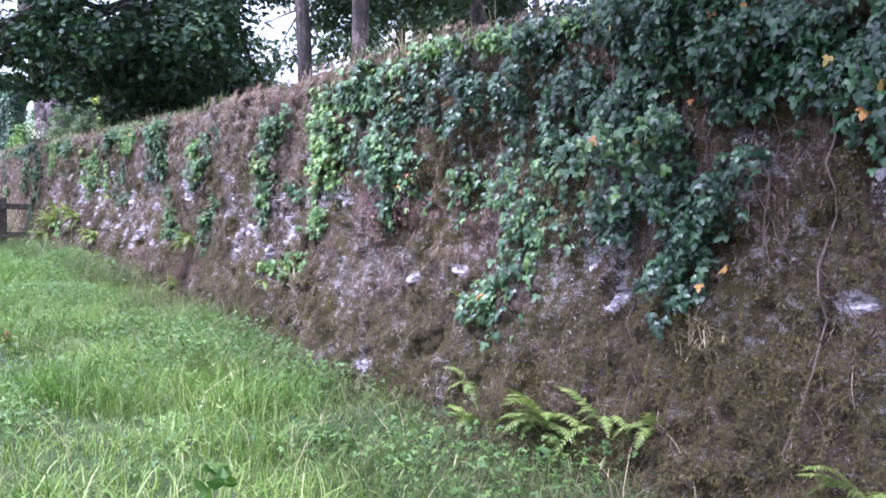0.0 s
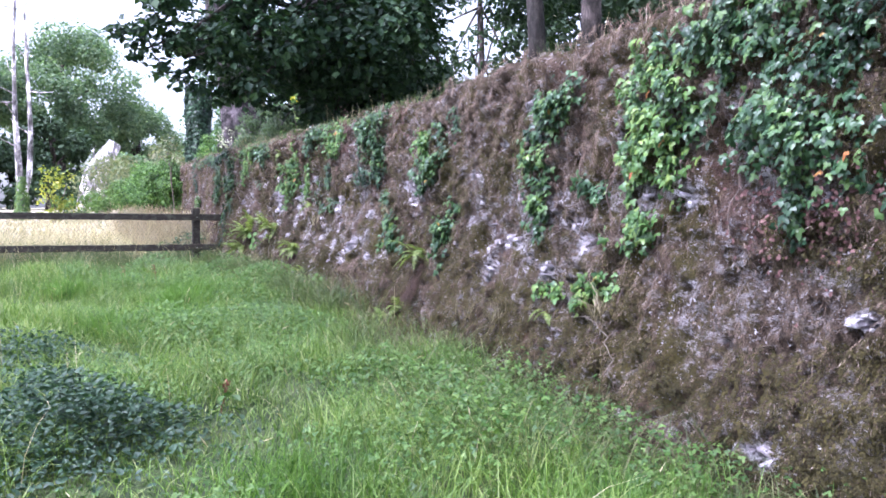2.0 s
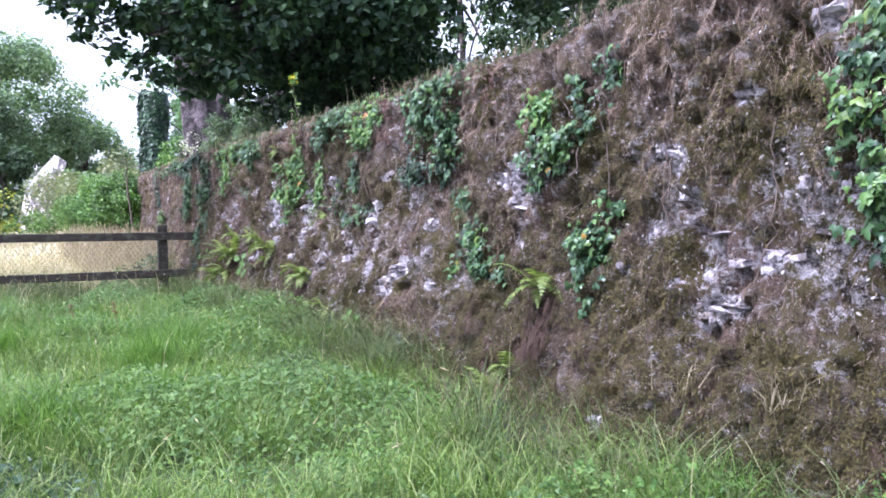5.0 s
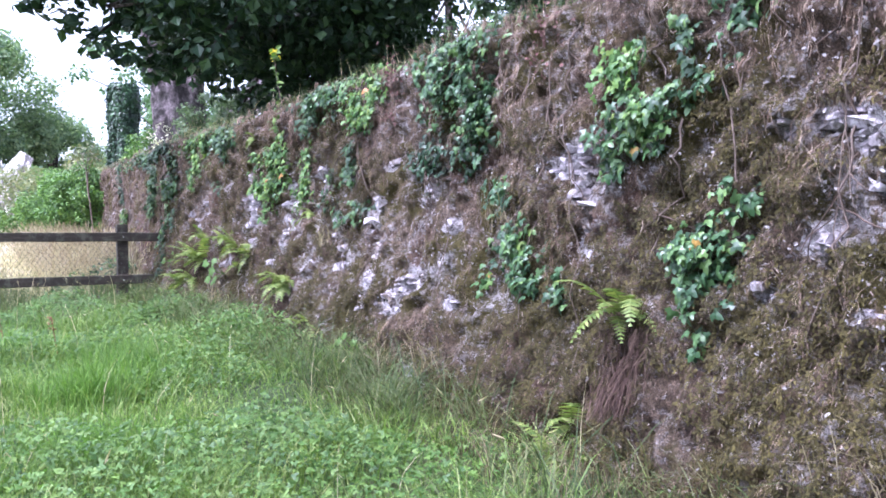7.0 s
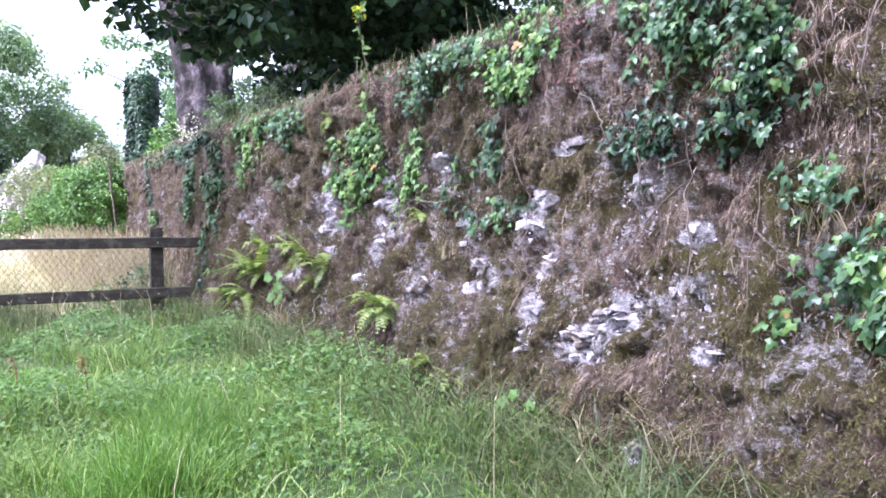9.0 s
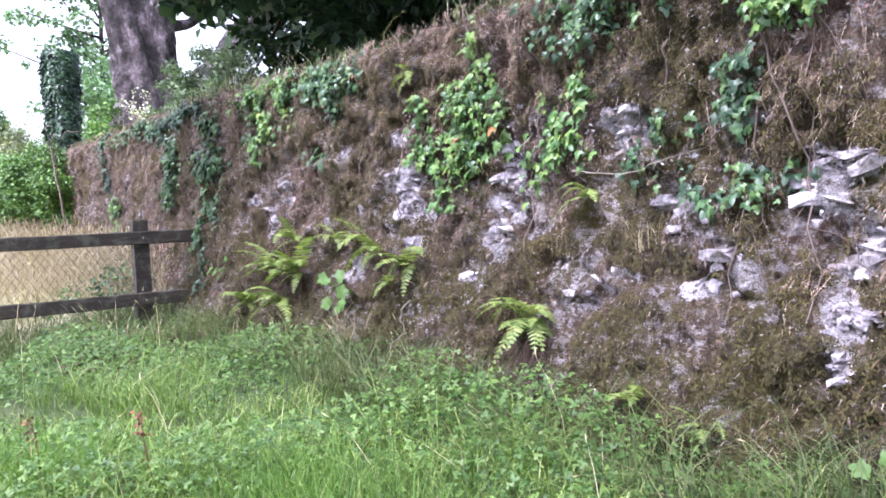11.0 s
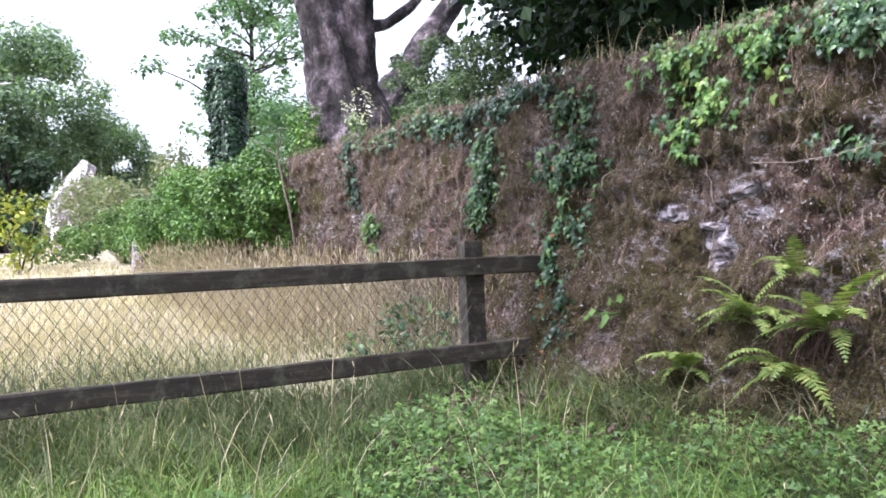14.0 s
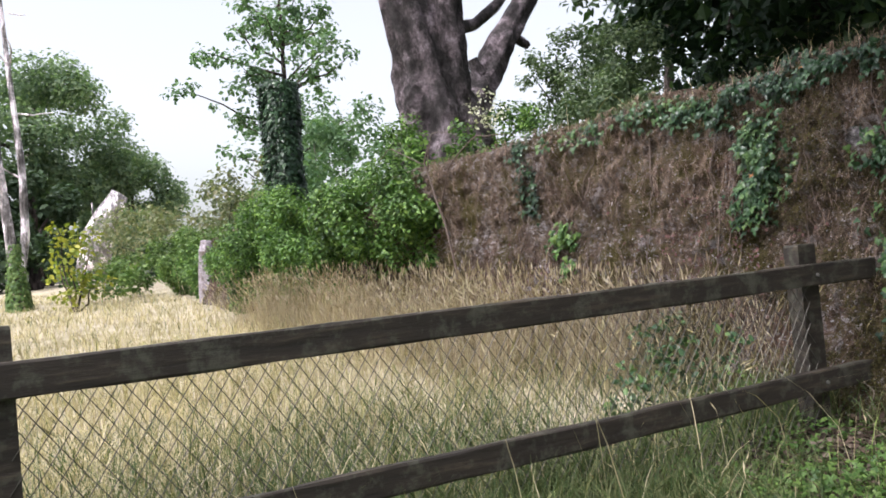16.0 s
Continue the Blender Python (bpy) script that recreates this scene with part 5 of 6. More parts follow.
    tagged(b.part("leaf_litter", M_LITTER, None, "dry brown fallen leaves round the fence post", kind="stuff"), category="leaf litter")


meadow()


def dock(x, y, seed, h=0.5):
    g = np.random.default_rng(seed)
    d = thing("dock_plant", "rust-red seeding dock stalk in the grass", "weed", group="docks in the grass")
    base = np.array([x, y, float(ground_z(np.array(x), np.array(y)))])
    tip = base + np.array([g.normal(0, 0.06), g.normal(0, 0.06), h])
    line = wander(base, tip, 8, 0.02, seed)
    b = Bag()
    b.add(*tube(line, np.linspace(0.006, 0.002, 8), 4, cap=False))
    b.part("stalk", M_DOCK, d)
    b = Bag()
    k = 22
    s = g.uniform(0.72, 1, k)
    at = base + (tip - base) * s[:, None] + g.normal(0, 0.014, (k, 3))
    scatter(b, SPRAY, at, frames_of(g.normal(0, 1, (k, 3)), g.uniform(0, 6.3, k)), g.uniform(0.015, 0.03, k))
    b.part("seed_head", M_DOCK, d, kind="stuff")
    b = Bag()
    k = 5
    at = base + np.stack([g.normal(0, 0.04, k), g.normal(0, 0.04, k), g.uniform(0.05, 0.16, k)], -1)
    scatter(b, LEAF, at, frames_of(np.stack([g.normal(0, 0.6, k), g.normal(0, 0.6, k), np.ones(k)], -1), g.uniform(0, 6.3, k)), g.uniform(0.05, 0.09, k))
    b.part("leaf_rosette", M_HERB, d, kind="stuff")


for i, (x, y, h) in enumerate(((2.25, 15.6, 0.40), (1.87, 15.9, 0.36), (1.46, 7.95, 0.22))):
    dock(x, y, 40 + i, h)


M_RUSTGRASS = leaf_material("rusty_grass_blade", [(0.20, 0.15, 0.11), (0.32, 0.245, 0.185), (0.43, 0.35, 0.275), (0.52, 0.45, 0.37)], 0.7, 0.3, 0.8)


def hayfield():
    g = np.random.default_rng(55)
    b = Bag()
    n = 105000
    y = 20.45 + 33 * g.random(n) ** 1.7
    half = 3 + (y - 17) * 0.62
    x = 1.5 + g.uniform(-1, 1, n) * half
    cl = fbm(x * 0.7, y * 0.7, 31, 3)
    ok = (x < face_x(y) - 0.15) & (cl + 0.4 * g.random(n) > 0.5)
    x, y, cl = x[ok], y[ok], cl[ok]
    n = len(x)
    far_k = np.clip((y - 20) / 30, 0, 1)
    ln = g.uniform(0.25, 0.62, n) * (0.7 + 0.6 * cl) * (1 - 0.5 * np.clip((y - 25) / 8, 0, 1))
    greenish = (g.random(n) < 0.9 * np.clip((x + 1.6) / 2.4, 0.3, 1) * np.clip((24.2 - y) / 3, 0, 1)) | (g.random(n) < 0.10)
    at = np.stack([x, y, ground_z(x, y) - 0.01], -1)
    wd = g.uniform(0.004, 0.008, n) * (1 + 2.2 * far_k)
    lean = g.uniform(0.25, 1.2, n)
    k = ~greenish
    blades(b, at[k], ln[k], wd[k], lean[k], 4)
    tagged(b.part("dry_meadow_grass", M_HAY, None, "long straw-coloured dry grass beyond the fence", kind="stuff"), category="dry grass")
    b = Bag()
    k = greenish
    blades(b, at[k], ln[k], wd[k], lean[k], 5)
    tagged(b.part("green_meadow_grass", M_HAYGREEN, None, "green tall grass among the straw", kind="stuff"), category="grass")
    b = Bag()
    n = 1500
    y = 20.5 + 20 * g.random(n) ** 1.6
    x = 1.5 + g.uniform(-1, 1, n) * (3 + (y - 17) * 0.6)
    ok = x < face_x(y) - 0.15
    x, y = x[ok], y[ok]
    n = len(x)
    blades(b, np.stack([x, y, ground_z(x, y)], -1), g.uniform(0.5, 0.95, n), 0.005, g.uniform(0.1, 0.8, n), 6, head=True)
    # near the fence, on the walker's side
    k = 110
    px, py = g.uniform(-3, 3.4, k), g.uniform(18.6, 20.25, k)
    blades(b, np.stack([px, py, ground_z(px, py)], -1), g.uniform(0.35, 0.75, k), 0.006, g.uniform(0.1, 0.7, k), 7, head=True)
    tagged(b.part("seeding_grass", M_HAY, None, "tall pale seeding grass stalks by the fence", kind="stuff"), category="dry grass")
    # rusty tall grass against the wall
    b2 = Bag()
    k = 10500
    py = 20.8 + 10 * g.random(k) ** 1.2
    px = face_x(py) - 0.25 - 1.1 * g.random(k) ** 1.5
    ok = vn(px * 1.5, py * 1.1, 12) + 0.3 * g.random(k) > 0.5
    px, py = px[ok], py[ok]
    k = len(px)
    blades(b2, np.stack([px, py, ground_z(px, py)], -1), g.uniform(0.35, 1.05, k), 0.005, g.uniform(0.1, 0.6, k), 17, head=True)
    tagged(b2.part("rusty_grass", M_RUSTGRASS, None, "dull tan tall seeding grass against the wall", kind="stuff"), category="dry grass")
    b3 = Bag()
    k = 13000
    py = 1.0 + 19 * g.random(k) ** 1.3
    px = face_x(py) - 0.3 - (0.55 + 0.5 * (py < 10)) * g.random(k) ** 1.3
    ok = vn(px * 2.3, py * 1.7, 19) + 0.35 * g.random(k) > 0.62 - 0.12 * ((py < 9) & (py > 5))
    px, py = px[ok], py[ok]
    k = len(px)
    blades(b3, np.stack([px, py, ground_z(px, py)], -1), g.uniform(0.2, 0.62, k) * np.where(py < 5.5, 0.5, 1.0), 0.006, g.uniform(0.5, 1.5, k), 18)
    tagged(b3.part("foot_grass", M_HAYGREEN, None, "long dark lank grass along the wall foot", kind="stuff"), category="grass")
    # tall green growth at the foot of the fence
    b = Bag()
    k = 24000
    px, py = g.uniform(-4, 4.0, k), g.normal(20.1, 0.6, k)
    ok = (vn(px * 2, py * 2, 3) + 0.3 * g.random(k) > 0.5) & ((g.random(k) > 0.75) | (px < 2.5))
    px, py = px[ok], py[ok]
    k = len(px)
    blades(b, np.stack([px, py, ground_z(px, py)], -1), g.uniform(0.15, 0.45, k), 0.006, g.uniform(0.2, 1.2, k), 8)
    tagged(b.part("fence_grass", M_HAYGREEN, None, "rank green grass along the fence foot", kind="stuff"), category="grass")


hayfield()


# ---- trees and shrubs ----
M_HEDGE = leaf_material("hedge_ivy_leaf", [(0.032, 0.072, 0.022), (0.06, 0.13, 0.034), (0.095, 0.19, 0.046), (0.14, 0.255, 0.06), (0.22, 0.34, 0.09)], 0.42, 0.2, 0.9)
def crown_leaves(g, centres, radii, n, template, size, squash=0.8, shell=0.45):
    """Leaves in many clumps; each clump thicker at its skin."""
    b = Bag()
    centres = np.asarray(centres, float)
    radii = np.asarray(radii, float)
    share = radii ** 2 / (radii ** 2).sum()
    idx = g.choice(len(centres), n, p=share)
    d = g.normal(0, 1, (n, 3))
    d /= np.linalg.norm(d, axis=1)[:, None]
    r = radii[idx] * (shell + (1 - shell) * g.random(n) ** 0.6) * g.uniform(0.75, 1.15, n)
    at = centres[idx] + d * r[:, None] * np.array([1, 1, squash])
    nrm = d * 0.7 + np.array([0, 0, 0.6]) + g.normal(0, 0.45, (n, 3))
    scatter(b, template, at, frames_of(nrm, g.uniform(0, 6.3, n)), size * g.uniform(0.6, 1.3, n))
    return b


def clumps(g, centre, radius, n, small, big):
    """Clump centres over an uneven crown."""
    c = np.asarray(centre, float)
    d = g.normal(0, 1, (n, 3))
    d /= np.linalg.norm(d, axis=1)[:, None]
    r = (0.55 + 0.45 * g.random(n) ** 0.5)[:, None]
    return c + d * r * np.asarray(radius, float), g.uniform(small, big, n)


def far_tree(x, y, top, width, seed, mat, label, leaves=30000, size=0.25, base_frac=0.22):
    g = np.random.default_rng(seed)
    z0 = float(ground_z(np.array(float(x)), np.array(float(y)))) - 0.1
    t = thing("tree", label, "tree", group="trees beyond the meadow")
    h = top - z0
    b = Bag()
    b.add(*tube(wander((x, y, z0), (x, y, z0 + h * 0.75), 10, 0.3, seed), np.linspace(0.42, 0.12, 10), 9, 0.15))
    tr = b.part("trunk", M_BARK_DARK, t, smooth_shade=True)
    cz = z0 + h * (base_frac + (1 - base_frac) / 2)
    cc, rr = clumps(g, (x, y, cz), (width / 2 * 0.82, width / 2 * 0.82, h * (1 - base_frac) / 2 * 0.86), 46, width * 0.09, width * 0.17)
    for i in range(0, 46, 4):
        b = Bag()
        b.add(*tube(wander((x, y, z0 + h * g.uniform(0.25, 0.6)), cc[i], 6, 0.3, i), np.linspace(0.13, 0.03, 6), 5))
        b.part("limb", M_BARK_DARK, t)
    crown_leaves(g, cc, rr, leaves, SPRAY, size).part("crown", mat, t, kind="stuff")


far_tree(4.5, 76, 17.4, 13, 1, M_HAZEDLEAF, "large round-crowned green broadleaf tree")
far_tree(-5.5, 72, 16.5, 13, 2, M_HAZEDLEAF, "large green broadleaf tree at the field's edge")
far_tree(10.6, 80, 11.5, 8.5, 3, M_HAZEDLEAF, "smaller green tree at the end of the row", 14000)
far_tree(-17, 74, 17.5, 14, 4, M_HAZEDLEAF, "broad green tree in the far row")
far_tree(3.2, 68, 9.5, 6, 5, M_FARDARK, "tree under the row, shade put into its dark green", 10000, 0.3, 0.05)
far_tree(-2.5, 66, 8.0, 8, 6, M_FARDARK, "understorey tree, shade put into its dark leaves", 10000, 0.3, 0.05)
far_tree(8.0, 70, 7.0, 5, 7, M_HAZEDLEAF, "low tree before the row, its green paled for haze", 9000, 0.28, 0.05)
far_tree(-11, 66, 8.0, 9, 8, M_FARDARK, "understorey tree, shade put into its dark leaves", 9000, 0.3, 0.05)
far_tree(-26, 72, 16, 14, 9, M_HAZEDLEAF, "broad green tree in the far row")


def shrub(name, label, boxes, n, template, size, mat, seed, squash=0.9, stem=None, stems=5, category="shrub", shell=0.3):
    """A bush made of clumps given as (x, y, z, radius)."""
    g = np.random.default_rng(seed)
    t = thing(name, label, category)
    c = np.array([a[:3] for a in boxes], float)
    r = np.array([a[3] for a in boxes], float)
    sub_c, sub_r = [], []
    for i in range(len(c)):
        cc, rr = clumps(g, c[i], (r[i] * 0.85, r[i] * 0.85, r[i] * 0.85 * squash), 11, r[i] * 0.28, r[i] * 0.5)
        sub_c.append(cc)
        sub_r.append(rr)
    crown_leaves(g, np.concatenate(sub_c), np.concatenate(sub_r), n, template, size, squash, shell).part("crown", mat, t, kind="stuff")
    if stem is not None:
        for i in range(stems):
            b = Bag()
            j = i % len(c)
            b.add(*tube(wander(stem, c[j] + g.normal(0, min(0.15, 0.3 * r[j]), 3), 7, min(0.12, 0.3 * r[j]), seed + i), np.linspace(0.035, 0.01, 7) * min(1.0, 2.2 * r[j]) ** 1.3, 5))
            b.part("stem", M_BARK_DARK, t)
    return t


# the ivy hedge spilling over the wall beyond the fence
shrub("ivy_hedge", "dense bright green ivy hedge spilling over the wall", [(4.35, 26.4, 2.5, 0.5), (4.25, 27.1, 2.45, 0.62), (4.25, 27.9, 2.55, 0.6), (4.2, 28.8, 2.35, 0.75), (4.25, 29.8, 2.4, 0.8), (4.3, 30.8, 2.45, 0.8), (4.3, 31.8, 2.35, 0.85), (4.4, 32.8, 2.3, 0.8), (4.5, 33.8, 2.2, 0.7), (4.3, 28.6, 1.7, 0.55), (4.3, 30.2, 1.7, 0.6), (4.3, 31.8, 1.75, 0.6), (4.4, 33.2, 1.7, 0.6), (4.4, 26.8, 2.1, 0.4), (4.32, 26.0, 2.5, 0.4), (4.36, 26.1, 2.05, 0.35), (4.36, 27.6, 1.95, 0.45)],
      62000, LEAF, 0.062, M_HEDGE, 11, 0.95, (4.5, 29, 1.0), 6, "hedge", 0.75)
shrub("climber", "tangled creeper over the far end of the wall", [(4.7, 36.4, 2.1, 0.5), (4.9, 38.4, 2.0, 0.55), (5.0, 39.4, 2.2, 0.55), (5.0, 40.4, 2.0, 0.5), (5.1, 42.5, 2.3, 0.6)], 12000, LEAF, 0.07, M_HEDGE, 21, 1.2, (4.9, 39, 1.3), 4, "creeper", 0.6)
shrub("hedge", "low green hedge along the far end of the wall", [(5.2, 35, 2.5, 0.7), (5.4, 36.4, 2.5, 0.7), (5.4, 38.6, 2.3, 0.8), (5.2, 40.2, 2.4, 0.8), (5.3, 42, 2.6, 0.8), (5.3, 44, 2.6, 0.9)], 16000, LEAF, 0.09, M_SHRUB, 12, 0.9, (5, 38, 1.2), 6, "hedge")
shrub("brush", "grey-green brushwood rising behind the wall", [(6.6, 41, 3.6, 1.2), (7.4, 43, 4.2, 1.3), (7.0, 45, 4.0, 1.4), (6.2, 47, 3.6, 1.4), (5.5, 50, 3.6, 1.5), (5.2, 54, 3.5, 1.4)], 6500, SPRAY, 0.14, M_BRUSH, 13, 1.0, (7, 44, 1.5), 8)
shrub("yellow_shrub", "young yellow-green shrub in the dry field", [(2.1, 41, 2.6, 0.6), (2.4, 41.2, 3.2, 0.5), (1.8, 40.8, 3.3, 0.4), (2.0, 41, 2.0, 0.6), (2.6, 41, 2.1, 0.5)], 420, LEAF, 0.17, M_YELLOW, 14, 1.0, (2.1, 41, 1.2), 6)
shrub("bramble", "broad-leaved green bramble beyond the fence", [(3.8, 21.2, 0.9, 0.3), (3.5, 21.4, 0.8, 0.3), (4.0, 21.8, 1.0, 0.3), (3.1, 21.2, 0.7, 0.25)], 520, LEAF, 0.06, M_IVY, 16, 0.9)
shrub("weed", "small yellowing weed standing in the grass", [(1.34, 3.2, 0.32, 0.1), (1.36, 3.22, 0.2, 0.12), (1.3, 3.18, 0.12, 0.1)], 46, LEAF, 0.08, M_HERB, 18, 1.0, (1.34, 3.2, 0.0), 2, "weed")
shrub("nettle_clump", "yellow-green weeds at the field edge", [(3.2, 43, 2.1, 0.7), (2.5, 44, 2.1, 0.6), (4.0, 44, 2.2, 0.7), (4.6, 47, 2.5, 0.7)], 2000, LEAF, 0.13, M_SHRUB, 15, 0.8)


shrub("far_hedge", "hedge under the far trees, shade put into its dark leaves", [(-34 + 2.6 * i, 63 + 0.8 * math.sin(i * 1.7), 3.3 + 0.4 * math.sin(i * 2.3), 1.7) for i in range(17)], 9000, SPRAY, 0.34, M_FARDARK, 17, 0.9, None, 0, "hedge")


def big_pollard():
    """The old twin-stemmed trunk standing behind the wall."""
    t = thing("old_tree", "massive old tree trunk with mottled grey bark", "tree")
    z0 = float(terrace_z(np.array(7.1), np.array(30.5))) - 0.2

    def limb(pts, r, sides=14, seed=0, name="limb", rough=0.2):
        p = np.asarray(pts, float)
        s = np.linspace(0, 1, 44)
        u = np.linspace(0, 1, len(p))
        q = np.stack([np.interp(s, u, p[:, k]) for k in range(3)], -1)
        q[1:-1] = (q[:-2] + 2 * q[1:-1] + q[2:]) / 4
        b = Bag()
        b.add(*tube(q, np.interp(s, np.linspace(0, 1, len(r)), r), sides, rough * 0.4, seed, True, rough))
        return b.part(name, M_BARK, t, smooth_shade=True)

    limb([(7.35, 30.5, z0), (7.3, 30.5, 4.3), (7.05, 30.5, 5.2), (6.75, 30.5, 6.3), (6.4, 30.5, 7.6), (6.2, 30.6, 9.5)], [1.1, 0.74, 0.50, 0.40, 0.34, 0.26], 40, 1, "trunk", 0.24)
    limb([(7.4, 30.4, 4.2), (7.4, 30.35, 5.2), (7.45, 30.3, 6.2), (7.6, 30.3, 7.4), (7.6, 30.3, 10)], [0.5, 0.40, 0.33, 0.28, 0.2], 30, 2, "limb", 0.26)
    limb([(7.6, 30.4, 5.95), (8.2, 30.5, 6.1), (8.9, 30.7, 6.6), (9.6, 30.9, 7.4), (10.6, 31, 8.4)], [0.15, 0.12, 0.11, 0.10, 0.08], 9, 3)
    limb([(7.7, 30.8, z0 + 0.2), (8.5, 31.6, 4.2), (9.2, 32.3, 5.1), (10.1, 33, 5.9), (10.6, 33, 6.7), (11.4, 33.2, 7.6), (12.4, 33.4, 9.0)], [0.5, 0.42, 0.38, 0.36, 0.28, 0.26, 0.22], 22, 4, "limb", 0.25)
    limb([(9.6, 32.5, 5.2), (9.5, 32.5, 5.7), (9.35, 32.5, 6.0)], [0.2, 0.17, 0.12], 10, 5, "stub")
    limb([(10.85, 33, 6.7), (11.1, 32.9, 6.5), (11.15, 32.9, 6.45)], [0.12, 0.1, 0.08], 8, 7, "stub")


big_pollard()


def ivy_stump():
    t = thing("ivy_stump", "tall broken tree stump wrapped in dark ivy", "tree stump")
    g = np.random.default_rng(61)
    b = Bag()
    b.add(*tube([(7.75, 40, 1.6), (7.72, 40, 3.5), (7.66, 40, 5.2), (7.6, 40, 7.1)], [0.42, 0.36, 0.34, 0.3], 12, 0.15))
    b.part("trunk", M_GREYBARK, t, smooth_shade=True)
    n = 6500
    z = g.uniform(2.2, 7.15, n)
    a = g.uniform(0, 6.283, n)
    r = 0.38 + 0.12 * g.random(n) + 0.14 * (vn(a * 2, z * 1.5, 3) - 0.3)
    at = np.stack([7.68 + r * np.cos(a), 40 + r * np.sin(a), z], -1)
    nrm = np.stack([np.cos(a), np.sin(a), 0.4 + 0 * a], -1) + g.normal(0, 0.35, (n, 3))
    b = Bag()
    scatter(b, IVY, at, frames_of(nrm, g.normal(0, 0.6, n)), g.uniform(0.09, 0.17, n))
    b.part("ivy_cover", M_IVY_SHADED, t, "dark ivy leaves", kind="stuff")


ivy_stump()


def open_tree():
    """The light, sprayed tree behind the stump."""
    g = np.random.default_rng(62)
    t = thing("tree", "slender light-leaved tree with open layered sprays", "tree")
    b = Bag()
    b.add(*tube(wander((12.2, 52, 2.2), (12.4, 52, 14), 12, 0.3, 3), np.linspace(0.22, 0.05, 12), 7))
    b.part("trunk", M_BARK_DARK, t)
    cs, rs = [], []
    for i in range(46):
        z = g.uniform(3.5, 14.0)
        reach = 3.6 * math.sin(math.pi * min(1.0, (z - 1.5) / 14.0)) * g.uniform(0.4, 1.0)
        az = g.uniform(0, 6.283)
        if i < 2:
            z, reach, az = 8.6 + i * 2.2, 4.4 - 0.8 * i, math.pi - 0.1
        tip = np.array([12.3 + reach * math.cos(az), 52 + reach * math.sin(az), z + reach * g.uniform(0.1, 0.6)])
        b = Bag()
        b.add(*tube(wander((12.3, 52, z - 0.5), tip, 6, 0.25, i), np.linspace(0.06, 0.015, 6), 4))
        b.part("limb", M_BARK_DARK, t)
        for s in (0.4, 0.65, 0.85, 1.0):
            cs.append(np.array([12.3, 52, z - 0.5]) * (1 - s) + tip * s + g.normal(0, 0.25, 3))
            rs.append(g.uniform(0.3, 0.8))
    crown_leaves(g, cs, rs, 8500, SPRAY, 0.2, 0.75, 0.1).part("crown", M_LIGHTLEAF, t, kind="stuff")


open_tree()
shrub("tree", "leafy green sapling thicket beside the stump", [(9.6, 43, 4.6, 1.3), (10.2, 44, 5.6, 1.3), (9.0, 42, 3.6, 1.2), (11.2, 43, 4.2, 1.4), (12.5, 46, 6.5, 1.6), (13.0, 44, 4.6, 1.5), (11.5, 48, 7.6, 1.4)], 7000, SPRAY, 0.17, M_LIGHTLEAF, 64, 1.0, (10, 43, 2), 7, "tree")
shrub("shrub", "green undergrowth at the foot of the old tree", [(6.1, 29.6, 3.7, 0.6), (7.0, 29.0, 3.6, 0.55), (8.3, 29.6, 3.9, 0.7), (9.0, 30.4, 4.3, 0.6), (5.6, 28.4, 3.3, 0.45)], 4500, LEAF, 0.075, M_HEDGE, 65, 0.9, (7, 29.4, 3.0), 5)
shrub("shrub", "wall-top shrub of small dull green leaves", [(6.3, 25.6, 3.7, 0.6), (6.6, 26.0, 4.3, 0.5), (7.2, 25.6, 4.2, 0.6), (6.8, 25.0, 3.9, 0.6), (6.2, 26.0, 4.1, 0.35), (6.3, 25.0, 3.7, 0.5), (7.6, 26.2, 4.0, 0.6), (5.8, 24.6, 3.35, 0.4), (5.7, 24.0, 3.3, 0.35), (5.4, 23.4, 3.1, 0.25)], 12500, LEAF, 0.055, M_TOPSHRUB, 66, 0.8, (7.4, 26.4, 3.0), 5)
shrub("blossom_shrub", "small shrub with pale cream blossom", [(5.55, 26.3, 3.65, 0.3), (5.8, 26.7, 3.75, 0.3)], 150, SPRAY, 0.045, M_PETAL, 67)


